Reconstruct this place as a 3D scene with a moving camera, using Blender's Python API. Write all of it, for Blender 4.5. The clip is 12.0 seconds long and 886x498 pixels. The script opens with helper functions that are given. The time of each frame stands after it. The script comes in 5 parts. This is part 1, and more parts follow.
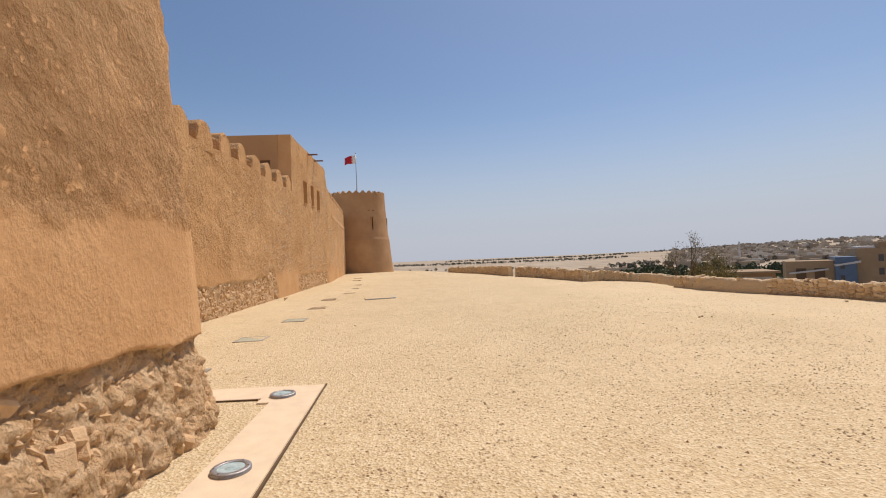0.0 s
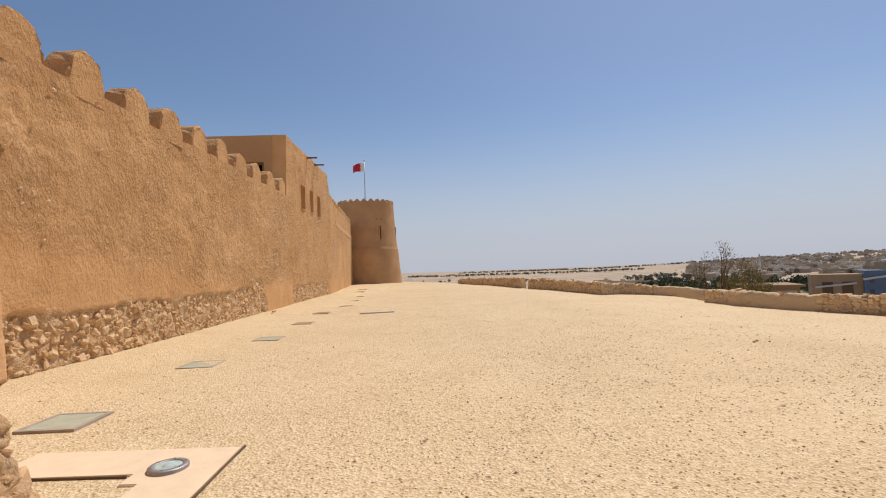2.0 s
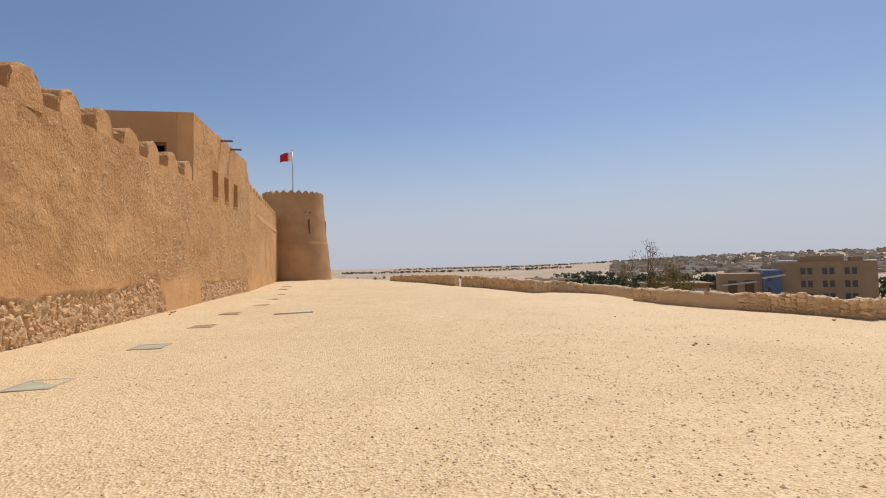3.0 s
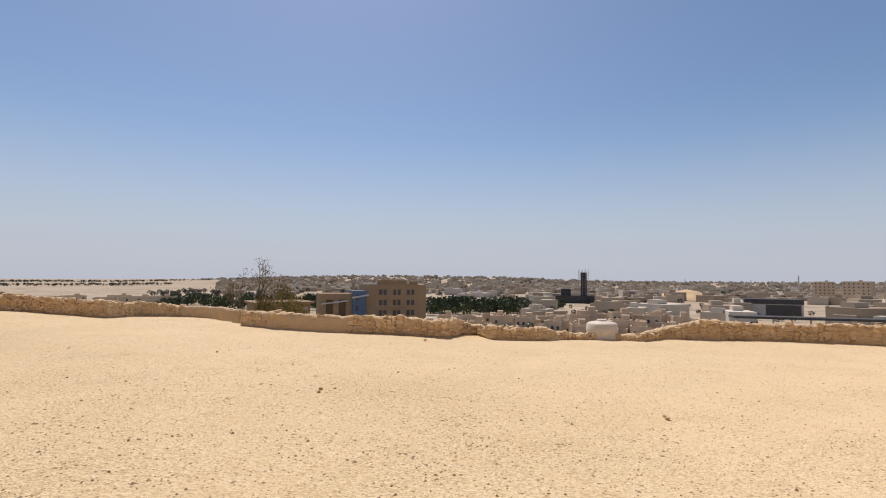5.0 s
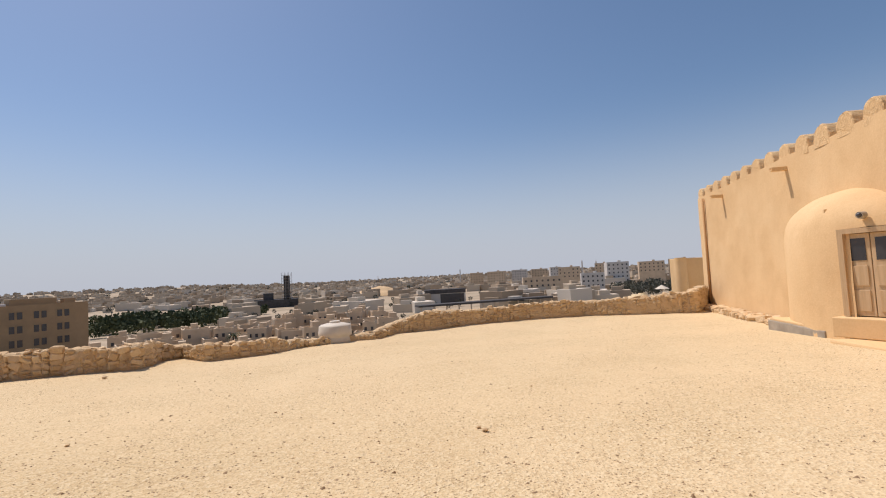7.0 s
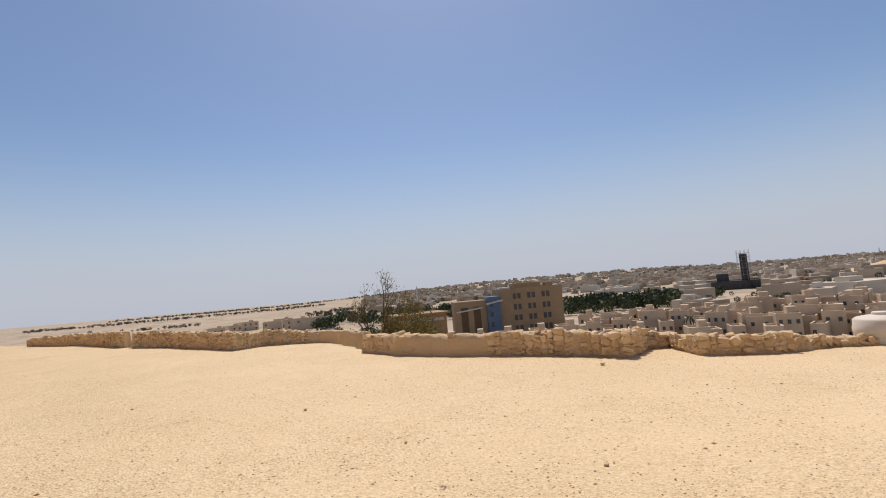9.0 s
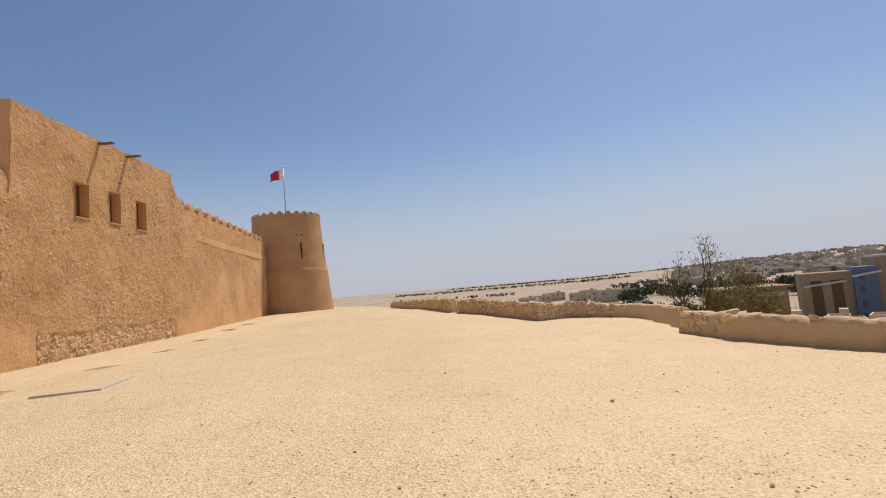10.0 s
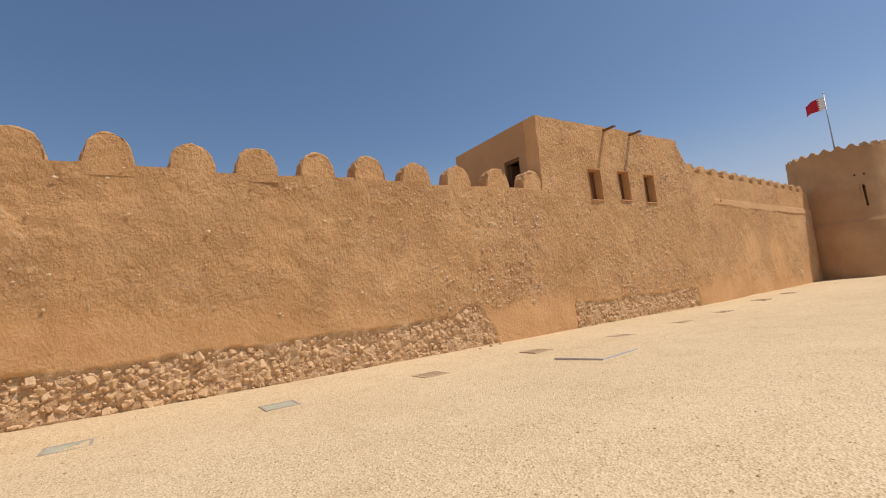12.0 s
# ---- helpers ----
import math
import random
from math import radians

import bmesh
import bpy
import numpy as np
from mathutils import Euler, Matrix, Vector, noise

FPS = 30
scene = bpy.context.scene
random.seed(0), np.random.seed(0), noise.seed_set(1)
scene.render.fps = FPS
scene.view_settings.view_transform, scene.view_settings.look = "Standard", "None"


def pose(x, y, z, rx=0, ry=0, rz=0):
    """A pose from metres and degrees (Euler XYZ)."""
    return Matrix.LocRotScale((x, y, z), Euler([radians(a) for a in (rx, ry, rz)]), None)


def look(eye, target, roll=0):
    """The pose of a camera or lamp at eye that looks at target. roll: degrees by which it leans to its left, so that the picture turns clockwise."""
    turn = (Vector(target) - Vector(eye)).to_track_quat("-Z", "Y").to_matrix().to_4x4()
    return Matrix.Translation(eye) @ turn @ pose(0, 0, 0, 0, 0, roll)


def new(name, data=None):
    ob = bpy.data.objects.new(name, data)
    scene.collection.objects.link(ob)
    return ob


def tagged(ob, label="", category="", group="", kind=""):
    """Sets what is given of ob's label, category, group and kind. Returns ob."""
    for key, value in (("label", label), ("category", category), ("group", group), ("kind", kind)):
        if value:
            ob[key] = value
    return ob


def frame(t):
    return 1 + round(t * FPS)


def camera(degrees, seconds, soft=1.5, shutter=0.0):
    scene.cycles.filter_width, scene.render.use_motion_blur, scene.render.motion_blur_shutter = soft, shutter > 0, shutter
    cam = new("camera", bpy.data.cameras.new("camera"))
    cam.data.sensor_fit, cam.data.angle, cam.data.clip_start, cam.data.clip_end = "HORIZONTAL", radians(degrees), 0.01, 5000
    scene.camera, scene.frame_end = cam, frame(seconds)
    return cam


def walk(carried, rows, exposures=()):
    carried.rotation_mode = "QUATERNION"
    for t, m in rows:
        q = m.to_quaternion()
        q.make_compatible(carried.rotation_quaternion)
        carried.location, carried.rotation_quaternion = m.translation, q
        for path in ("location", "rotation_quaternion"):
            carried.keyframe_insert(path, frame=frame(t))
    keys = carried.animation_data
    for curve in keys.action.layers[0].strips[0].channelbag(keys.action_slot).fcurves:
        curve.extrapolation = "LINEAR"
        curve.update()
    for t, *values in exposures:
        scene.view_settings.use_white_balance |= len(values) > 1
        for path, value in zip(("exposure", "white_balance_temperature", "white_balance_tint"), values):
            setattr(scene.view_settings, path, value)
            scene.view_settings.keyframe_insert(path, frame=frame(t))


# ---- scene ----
cam = camera(86.0, 12.0, soft=1.1)
# seconds, x, y, z, yaw, pitch, roll
PATH = [
    (0, 0.000, -0.146, 1.588, -0.69, 1.15, 2.38),
    (0.5, 0.106, 0.253, 1.569, -0.30, 0.83, 2.68),
    (1, 0.165, 0.745, 1.552, 0.33, 1.00, 2.71),
    (1.5, 0.293, 1.262, 1.531, 0.68, 1.56, 2.61),
    (2, 0.397, 1.781, 1.531, 0.97, 2.56, 2.04),
    (2.5, 0.543, 2.362, 1.504, -1.85, 2.36, 2.25),
    (2.7, 0.588, 2.602, 1.504, -3.35, 2.07, 2.00),
    (4.3, 1.450, 4.867, 1.547, -37.10, 3.16, 0.04),
    (4.5, 1.565, 5.022, 1.554, -42.91, 3.36, -0.23),
    (5, 1.888, 5.428, 1.532, -51.60, 3.69, -0.45),
    (5.5, 2.166, 5.845, 1.532, -61.24, 4.13, -0.08),
    (6, 2.489, 6.203, 1.501, -72.35, 4.13, 0.96),
    (6.5, 2.841, 6.569, 1.479, -81.99, 3.60, 1.84),
    (6.7, 3.000, 6.722, 1.463, -84.79, 3.42, 2.50),
    (7.3, 3.462, 7.212, 1.493, -86.60, 3.15, 3.20),
    (8.3, 4.283, 8.082, 1.546, -58.93, 3.94, 4.14),
    (8.5, 4.368, 8.243, 1.535, -53.01, 3.84, 4.96),
    (9, 4.573, 8.658, 1.524, -35.88, 4.79, 4.91),
    (9.5, 4.859, 9.253, 1.529, -17.45, 5.22, 4.31),
    (10, 5.040, 9.829, 1.483, -0.35, 4.56, 4.95),
    (10.5, 5.161, 10.328, 1.495, 11.52, 4.68, 4.80),
    (11, 5.281, 10.759, 1.519, 25.34, 5.21, 4.80),
    (11.5, 5.330, 11.167, 1.544, 41.42, 5.09, 5.08),
    (12, 5.392, 11.496, 1.574, 59.77, 6.55, 6.04),
]
walk(cam, [(t, pose(x, y, z, 90 + pitch, roll, yaw)) for t, x, y, z, yaw, pitch, roll in PATH],
     exposures=[(0.0, 0.07, 6600, 18), (12.0, 0.07, 6600, 18)])

# ---- light ----
SUN_WAY = Vector((0.28, 0.38, 0.88)).normalized()      # towards the sun
world = bpy.data.worlds.new("world")
scene.world = world
world.use_nodes = True
wn = world.node_tree.nodes
wl = world.node_tree.links
sky = wn.new("ShaderNodeTexSky")
sky.sky_type = 'NISHITA'
sky.sun_disc = False
sky.sun_elevation = math.asin(SUN_WAY.z)
sky.sun_rotation = math.atan2(SUN_WAY.x, SUN_WAY.y)
sky.altitude = 60
sky.air_density = 1.0
sky.dust_density = 0.9
sky.ozone_density = 3.0
haze = wn.new("ShaderNodeHueSaturation")
haze.inputs["Saturation"].default_value = 1.06
haze.inputs["Hue"].default_value = 0.494
wl.new(sky.outputs[0], haze.inputs["Color"])
# dusty air whitens the sky towards the horizon, all round
coord = wn.new("ShaderNodeTexCoord")
split = wn.new("ShaderNodeSeparateXYZ")
wl.new(coord.outputs["Generated"], split.inputs[0])
low = wn.new("ShaderNodeMapRange")
low.interpolation_type = 'SMOOTHERSTEP'
for key, value in (("From Min", -0.05), ("From Max", 0.36), ("To Min", 0.95), ("To Max", 0.0)):
    low.inputs[key].default_value = value
wl.new(split.outputs["Z"], low.inputs["Value"])
veil = wn.new("ShaderNodeMix")
veil.data_type = 'RGBA'
veil.inputs[7].default_value = (4.85, 5.5, 6.2, 1)
wl.new(low.outputs[0], veil.inputs[0])
wl.new(haze.outputs[0], veil.inputs[6])
wl.new(veil.outputs[2], wn["Background"].inputs[0])
wn["Background"].inputs[1].default_value = 0.092

sun_data = bpy.data.lights.new("sun", 'SUN')
sun_data.energy = 3.6
sun_data.angle = radians(0.53)
sun_data.color = (1.0, 0.93, 0.82)
sun = new("sun", sun_data)
sun.matrix_world = look((0, 0, 60), Vector((0, 0, 60)) - SUN_WAY)

# ---- materials ----


class Mat:
    """A small builder for node materials in object or world metres."""

    def __init__(self, name, rough=0.9, metal=0.0, spec=0.25):
        self.m = bpy.data.materials.new(name)
        self.m.use_nodes = True
        self.t = self.m.node_tree
        self.b = self.t.nodes["Principled BSDF"]
        self.b.inputs["Roughness"].default_value = rough
        self.b.inputs["Metallic"].default_value = metal
        self.b.inputs["Specular IOR Level"].default_value = spec
        self.pos = self.node("ShaderNodeNewGeometry").outputs["Position"]

    def node(self, kind):
        return self.t.nodes.new(kind)

    def link(self, a, b):
        self.t.links.new(a, b)

    def mapped(self, scale):
        n = self.node("ShaderNodeMapping")
        n.inputs["Scale"].default_value = scale
        self.link(self.pos, n.inputs["Vector"])
        return n.outputs[0]

    def noise(self, scale, detail=4.0, rough=0.6, stretch=None, distort=0.0):
        n = self.node("ShaderNodeTexNoise")
        n.inputs["Scale"].default_value = scale
        n.inputs["Detail"].default_value = detail
        n.inputs["Roughness"].default_value = rough
        n.inputs["Distortion"].default_value = distort
        self.link(self.mapped(stretch) if stretch else self.pos, n.inputs["Vector"])
        return n.outputs["Fac"]

    def cells(self, scale, feature='F1', out="Distance", stretch=None):
        n = self.node("ShaderNodeTexVoronoi")
        n.feature = feature
        n.inputs["Scale"].default_value = scale
        self.link(self.mapped(stretch) if stretch else self.pos, n.inputs["Vector"])
        return n.outputs[out]

    def ramp(self, fac, stops):
        n = self.node("ShaderNodeValToRGB")
        e = n.color_ramp.elements
        while len(e) < len(stops):
            e.new(0.5)
        for el, (p, c) in zip(e, stops):
            el.position = p
            el.color = (*c, 1) if len(c) == 3 else c
        self.link(fac, n.inputs[0])
        return n.outputs[0]

    def span(self, fac, lo, hi, a=0.0, b=1.0):
        n = self.node("ShaderNodeMapRange")
        n.inputs["From Min"].default_value = lo
        n.inputs["From Max"].default_value = hi
        n.inputs["To Min"].default_value = a
        n.inputs["To Max"].default_value = b
        self.link(fac, n.inputs["Value"])
        return n.outputs[0]

    def mix(self, fac, a, b, kind='MIX'):
        n = self.node("ShaderNodeMix")
        n.data_type = 'RGBA'
        n.blend_type = kind
        for sock, v in ((n.inputs[0], fac), (n.inputs[6], a), (n.inputs[7], b)):
            if isinstance(v, (int, float)):
                sock.default_value = v
            elif isinstance(v, tuple):
                sock.default_value = (*v, 1)
            else:
                self.link(v, sock)
        return n.outputs[2]

    def math(self, op, a, b):
        n = self.node("ShaderNodeMath")
        n.operation = op
        for sock, v in zip(n.inputs, (a, b)):
            if isinstance(v, (int, float)):
                sock.default_value = v
            else:
                self.link(v, sock)
        return n.outputs[0]

    def attr(self, name):
        n = self.node("ShaderNodeAttribute")
        n.attribute_name = name
        return n.outputs["Fac"]

    def random(self):
        return self.node("ShaderNodeObjectInfo").outputs["Random"]

    def island(self):
        return self.node("ShaderNodeNewGeometry").outputs["Random Per Island"]

    def color(self, c):
        if isinstance(c, tuple):
            self.b.inputs["Base Color"].default_value = (*c, 1)
        else:
            self.link(c, self.b.inputs["Base Color"])
        return self

    def bump(self, height, dist, strength=1.0):
        n = self.node("ShaderNodeBump")
        n.inputs["Distance"].default_value = dist
        n.inputs["Strength"].default_value = strength
        self.link(height, n.inputs["Height"])
        if self.b.inputs["Normal"].is_linked:
            self.link(self.b.inputs["Normal"].links[0].from_socket, n.inputs["Normal"])
        self.link(n.outputs[0], self.b.inputs["Normal"])
        return self


def mat_mud(name, dark, mid, light, flecks=0.5, relief=1.0):
    """Hand-laid mud plaster; the attribute coarse tells where stone chips show through."""
    k = Mat(name, 0.95, spec=0.12)
    coarse = k.attr("coarse")
    base = k.ramp(k.noise(0.55, 6, 0.62), [(0.3, dark), (0.5, mid), (0.72, light)])
    grain = k.noise(26, 5, 0.7)
    base = k.mix(0.35, base, k.ramp(grain, [(0.3, dark), (0.7, light)]))
    flow = k.node("ShaderNodeMapping")
    flow.inputs["Rotation"].default_value = (radians(38), 0, 0)
    flow.inputs["Scale"].default_value = (1.0, 1.0, 0.75)
    k.link(k.pos, flow.inputs["Vector"])
    gouge = k.node("ShaderNodeTexNoise")
    gouge.inputs["Scale"].default_value = 10
    gouge.inputs["Detail"].default_value = 8
    gouge.inputs["Roughness"].default_value = 0.66
    k.link(flow.outputs[0], gouge.inputs["Vector"])
    pits = k.cells(21, 'F1', "Distance")
    strokes = k.math('ADD', k.span(gouge.outputs["Fac"], 0.38, 0.62), k.math('MULTIPLY', pits, 0.3))
    strokes = k.math('MULTIPLY', strokes, k.span(k.noise(0.9, 4, 0.6), 0.32, 0.66, 0.45, 1.25))
    cell = k.cells(13, 'F1', "Color", (1, 1, 1.2))
    chip = k.span(k.cells(13, 'F1', "Distance", (1, 1, 1.2)), 0.24, 0.42, 1.0, 0.0)
    sep = k.node("ShaderNodeSeparateColor")
    k.link(cell, sep.inputs[0])
    chosen = k.span(sep.outputs[0], 0.70, 0.80)
    zone = k.span(k.noise(0.32, 3, 0.55), 0.42, 0.60)
    fac = k.math('MULTIPLY', k.math('MULTIPLY', chip, chosen), k.math('MULTIPLY', zone, coarse))
    base = k.mix(k.math('MULTIPLY', fac, flecks), base, (0.66, 0.56, 0.42))
    stain = k.span(k.noise(1.3, 5, 0.7, (1.0, 1.0, 0.25)), 0.55, 0.8, 0.0, 0.35)
    base = k.mix(stain, base, dark)
    k.color(base)
    k.bump(grain, 0.010 * relief, 0.6)
    lumps = k.math('MULTIPLY', strokes, k.math('ADD', k.math('MULTIPLY', coarse, 0.95), 0.05))
    k.bump(lumps, 0.034 * relief, 1.0)
    return k.m


def mat_stone(name, dark, mid, light, use_island=False, relief=0.02):
    k = Mat(name, 0.92, spec=0.15)
    pick = k.island() if use_island else k.random()
    base = k.ramp(pick, [(0.0, dark), (0.45, mid), (0.85, light), (1.0, mid)])
    n = k.noise(14, 6, 0.7)
    base = k.mix(0.45, base, k.ramp(n, [(0.25, dark), (0.55, mid), (0.8, light)]))
    k.color(base)
    k.bump(n, relief)
    k.bump(k.noise(70, 3, 0.6), relief * 0.25)
    return k.m


MUD = mat_mud("mud_plaster", (0.52, 0.285, 0.120), (0.64, 0.372, 0.168), (0.74, 0.455, 0.222), 0.8)
MUD_NEAR = mat_mud("mud_plaster_gouged", (0.51, 0.278, 0.122), (0.63, 0.365, 0.170), (0.73, 0.45, 0.225), 0.12, 1.15)
MUD_SMOOTH = mat_mud("smooth_mud_plaster", (0.46, 0.265, 0.125), (0.53, 0.315, 0.155), (0.60, 0.37, 0.185), 0.0, 0.5)
MUD_PALE = mat_mud("pale_repair_plaster", (0.54, 0.315, 0.14), (0.66, 0.405, 0.20), (0.74, 0.49, 0.26), 0.0, 0.6)
TOWER_MUD = mat_mud("tower_plaster", (0.40, 0.225, 0.108), (0.49, 0.285, 0.142), (0.58, 0.36, 0.19), 0.1, 0.5)
LIME = mat_mud("pale_plaster", (0.64, 0.425, 0.22), (0.75, 0.525, 0.285), (0.83, 0.61, 0.355), 0.0, 0.38)
RUBBLE = mat_stone("rubble_stone", (0.55, 0.345, 0.175), (0.66, 0.44, 0.24), (0.77, 0.565, 0.345))
RUBBLE_FILL = mat_stone("rubble_fill", (0.56, 0.35, 0.175), (0.67, 0.45, 0.245), (0.77, 0.56, 0.335), True, 0.03)
PARAPET_STONE = mat_stone("limestone", (0.50, 0.345, 0.19), (0.67, 0.485, 0.285), (0.79, 0.63, 0.42))


def mat_rubble_face():
    """Crumbling coral stone and mortar between the set stones."""
    k = Mat("crumbling_rubble", 0.95, spec=0.1)
    sep = k.node("ShaderNodeSeparateColor")
    k.link(k.cells(8, 'F1', "Color", (1, 1, 1.4)), sep.inputs[0])
    base = k.ramp(sep.outputs[0], [(0.0, (0.58, 0.375, 0.195)), (0.5, (0.71, 0.48, 0.27)), (1.0, (0.83, 0.64, 0.41))])
    n = k.noise(19, 6, 0.72)
    base = k.mix(0.5, base, k.ramp(n, [(0.3, (0.56, 0.325, 0.15)), (0.7, (0.80, 0.545, 0.30))]))
    k.color(base)
    k.bump(k.span(n, 0.3, 0.7), 0.022)
    k.bump(k.cells(16, 'F1', "Distance", (1, 1, 1.3)), 0.018)
    k.bump(k.cells(38, 'F1', "Distance", (1, 1, 0.6)), 0.008)
    return k.m


RUBBLE_FACE = mat_rubble_face()
PARAPET_FILL = mat_stone("limestone_fill", (0.53, 0.37, 0.21), (0.67, 0.49, 0.29), (0.77, 0.61, 0.40), True, 0.04)


def mat_ground():
    k = Mat("pale_gravel_ground", 0.96, spec=0.1)
    big = k.noise(0.16, 5, 0.6)
    base = k.ramp(big, [(0.3, (0.60, 0.455, 0.255)), (0.52, (0.68, 0.53, 0.315)), (0.75, (0.735, 0.59, 0.37))])
    patch = k.span(k.noise(0.9, 4, 0.65, (1.0, 1.0, 1.0), 0.4), 0.50, 0.68, 0.0, 0.5)
    base = k.mix(patch, base, (0.52, 0.37, 0.19))
    grit = k.cells(42, 'F1', "Color")
    sep = k.node("ShaderNodeSeparateColor")
    k.link(grit, sep.inputs[0])
    gritc = k.ramp(sep.outputs[0], [(0.0, (0.42, 0.29, 0.15)), (0.3, (0.60, 0.46, 0.265)), (0.8, (0.76, 0.63, 0.405)), (1.0, (0.82, 0.71, 0.50))])
    base = k.mix(0.5, base, gritc)
    speck = k.span(k.noise(26, 4, 0.75), 0.57, 0.66, 0.0, 0.7)
    base = k.mix(k.math('MULTIPLY', speck, k.span(k.noise(1.6, 4, 0.7), 0.40, 0.62)), base, (0.33, 0.22, 0.12))
    for scale, size, share, tint in ((11, 0.16, 0.80, (0.36, 0.25, 0.14)), (9, 0.11, 0.90, (0.30, 0.20, 0.11)), (24, 0.22, 0.80, (0.42, 0.29, 0.165))):
        pick = k.node("ShaderNodeSeparateColor")
        k.link(k.cells(scale, 'F1', "Color"), pick.inputs[0])
        spot = k.span(k.cells(scale, 'F1', "Distance"), size * 0.6, size, 0.8, 0.0)
        base = k.mix(k.math('MULTIPLY', spot, k.span(pick.outputs[0], share, share + 0.02)), base, tint)
    # trodden sand away from the fort wall, gravel beside it
    place = k.node("ShaderNodeSeparateXYZ")
    k.link(k.pos, place.inputs[0])
    sand = k.span(k.math('ADD', place.outputs[0], k.span(k.noise(0.35, 4, 0.6), 0.3, 0.7, -3.0, 3.0)), 0.0, 9.0)
    base = k.mix(k.math('MULTIPLY', sand, k.span(k.noise(0.5, 4, 0.6), 0.3, 0.7, 0.15, 0.55)), base, (0.74, 0.57, 0.35))
    coarse = k.span(sand, 0.0, 1.0, 1.0, 0.45)
    # darker grit gathers in wide uneven drifts
    drift = k.span(k.noise(0.55, 5, 0.7), 0.40, 0.60, 0.22, 1.0)
    for scale, size, share in ((60, 0.44, 0.68), (30, 0.34, 0.80), (17, 0.22, 0.88)):
        pick = k.node("ShaderNodeSeparateColor")
        k.link(k.cells(scale, 'F1', "Color"), pick.inputs[0])
        spot = k.span(k.cells(scale, 'F1', "Distance"), size * 0.7, size, 0.72, 0.0)
        grain = k.math('MULTIPLY', spot, k.span(pick.outputs[1], share, share + 0.03))
        base = k.mix(k.math('MULTIPLY', grain, drift), base, (0.22, 0.135, 0.07))
    k.color(base)
    k.bump(k.math('MULTIPLY', k.cells(42, 'F1', "Distance"), coarse), 0.014, 0.95)
    k.bump(k.noise(7, 5, 0.7), 0.03, 0.7)
    return k.m


GROUND = mat_ground()


def mat_plain():
    """Sand, scrub and worn earth of the low land beyond the terrace."""
    k = Mat("desert_plain", 0.97, spec=0.08)
    base = k.ramp(k.noise(0.012, 6, 0.6), [(0.3, (0.36, 0.285, 0.20)), (0.5, (0.44, 0.355, 0.255)), (0.7, (0.52, 0.43, 0.32))])
    scrub = k.span(k.noise(0.035, 6, 0.7, (1.0, 0.5, 1.0)), 0.50, 0.64, 0.0, 0.7)
    base = k.mix(scrub, base, (0.17, 0.145, 0.10))
    fine = k.noise(0.4, 4, 0.7)
    base = k.mix(0.25, base, k.ramp(fine, [(0.3, (0.28, 0.22, 0.15)), (0.7, (0.55, 0.46, 0.34))]))
    k.color(base)
    k.bump(fine, 0.4, 0.5)
    return k.m


PLAIN = mat_plain()


def mat_plain_color(name, c, rough=0.7, metal=0.0, vary=0.12, scale=3.0, spec=0.3):
    k = Mat(name, rough, metal, spec)
    lo = tuple(v * (1 - vary) for v in c)
    hi = tuple(min(1, v * (1 + vary)) for v in c)
    k.color(k.ramp(k.noise(scale, 5, 0.6), [(0.3, lo), (0.7, hi)]))
    k.bump(k.noise(scale * 12, 3, 0.6), 0.002)
    return k.m


def mat_wood(name, dark, light):
    k = Mat(name, 0.8, spec=0.2)
    g = k.noise(18, 6, 0.65, (1, 1, 0.08))
    k.color(k.ramp(g, [(0.25, dark), (0.75, light)]))
    k.bump(g, 0.006)
    return k.m


SLAB = mat_plain_color("cream_limestone_slab", (0.72, 0.57, 0.385), 0.85, 0, 0.07, 5)
TEAL_GLASS = mat_plain_color("dusty_teal_glass", (0.42, 0.46, 0.35), 0.3, 0, 0.12, 6, 0.5)
STEEL = mat_plain_color("weathered_steel", (0.36, 0.34, 0.32), 0.45, 0.7, 0.15, 20)
GRATE = mat_plain_color("rusty_grate", (0.55, 0.42, 0.275), 0.8, 0.1, 0.2, 15)
LENS = mat_plain_color("lamp_lens_glass", (0.42, 0.54, 0.52), 0.22, 0, 0.3, 14, 0.7)
GAP_AND_SHADE = mat_plain_color("dark_joint_and_shade", (0.14, 0.09, 0.05), 0.95)
SHUTTER = mat_wood("brown_shutter_wood", (0.14, 0.075, 0.04), (0.24, 0.135, 0.07))
DOOR_WOOD = mat_wood("bleached_door_wood", (0.50, 0.35, 0.20), (0.66, 0.49, 0.31))
DARK = mat_plain_color("unlit_interior", (0.045, 0.032, 0.022), 0.95)
CONCRETE = mat_plain_color("grey_cement", (0.36, 0.31, 0.245), 0.9, 0, 0.18, 4)
FLAG_RED = mat_plain_color("flag_red", (0.52, 0.025, 0.04), 0.8, 0, 0.05)
FLAG_WHITE = mat_plain_color("flag_white", (0.82, 0.82, 0.80), 0.8, 0, 0.03)
POLE_PAINT = mat_plain_color("pole_grey_paint", (0.45, 0.46, 0.47), 0.4, 0.4, 0.08)
WHITE_TANK = mat_plain_color("white_tank_plastic", (0.66, 0.60, 0.50), 0.6, 0, 0.06)
BRICK_TAN = mat_plain_color("tan_facade", (0.36, 0.25, 0.145), 0.85, 0, 0.1, 0.4)
FACADE_BLUE = mat_plain_color("blue_cladding", (0.10, 0.155, 0.235), 0.55, 0, 0.1, 0.5)
WHITE_RENDER = mat_plain_color("cream_house_render", (0.58, 0.455, 0.32), 0.85, 0, 0.12, 0.3)
GREY_RENDER = mat_plain_color("pale_grey_render", (0.60, 0.57, 0.52), 0.85, 0, 0.1, 0.3)
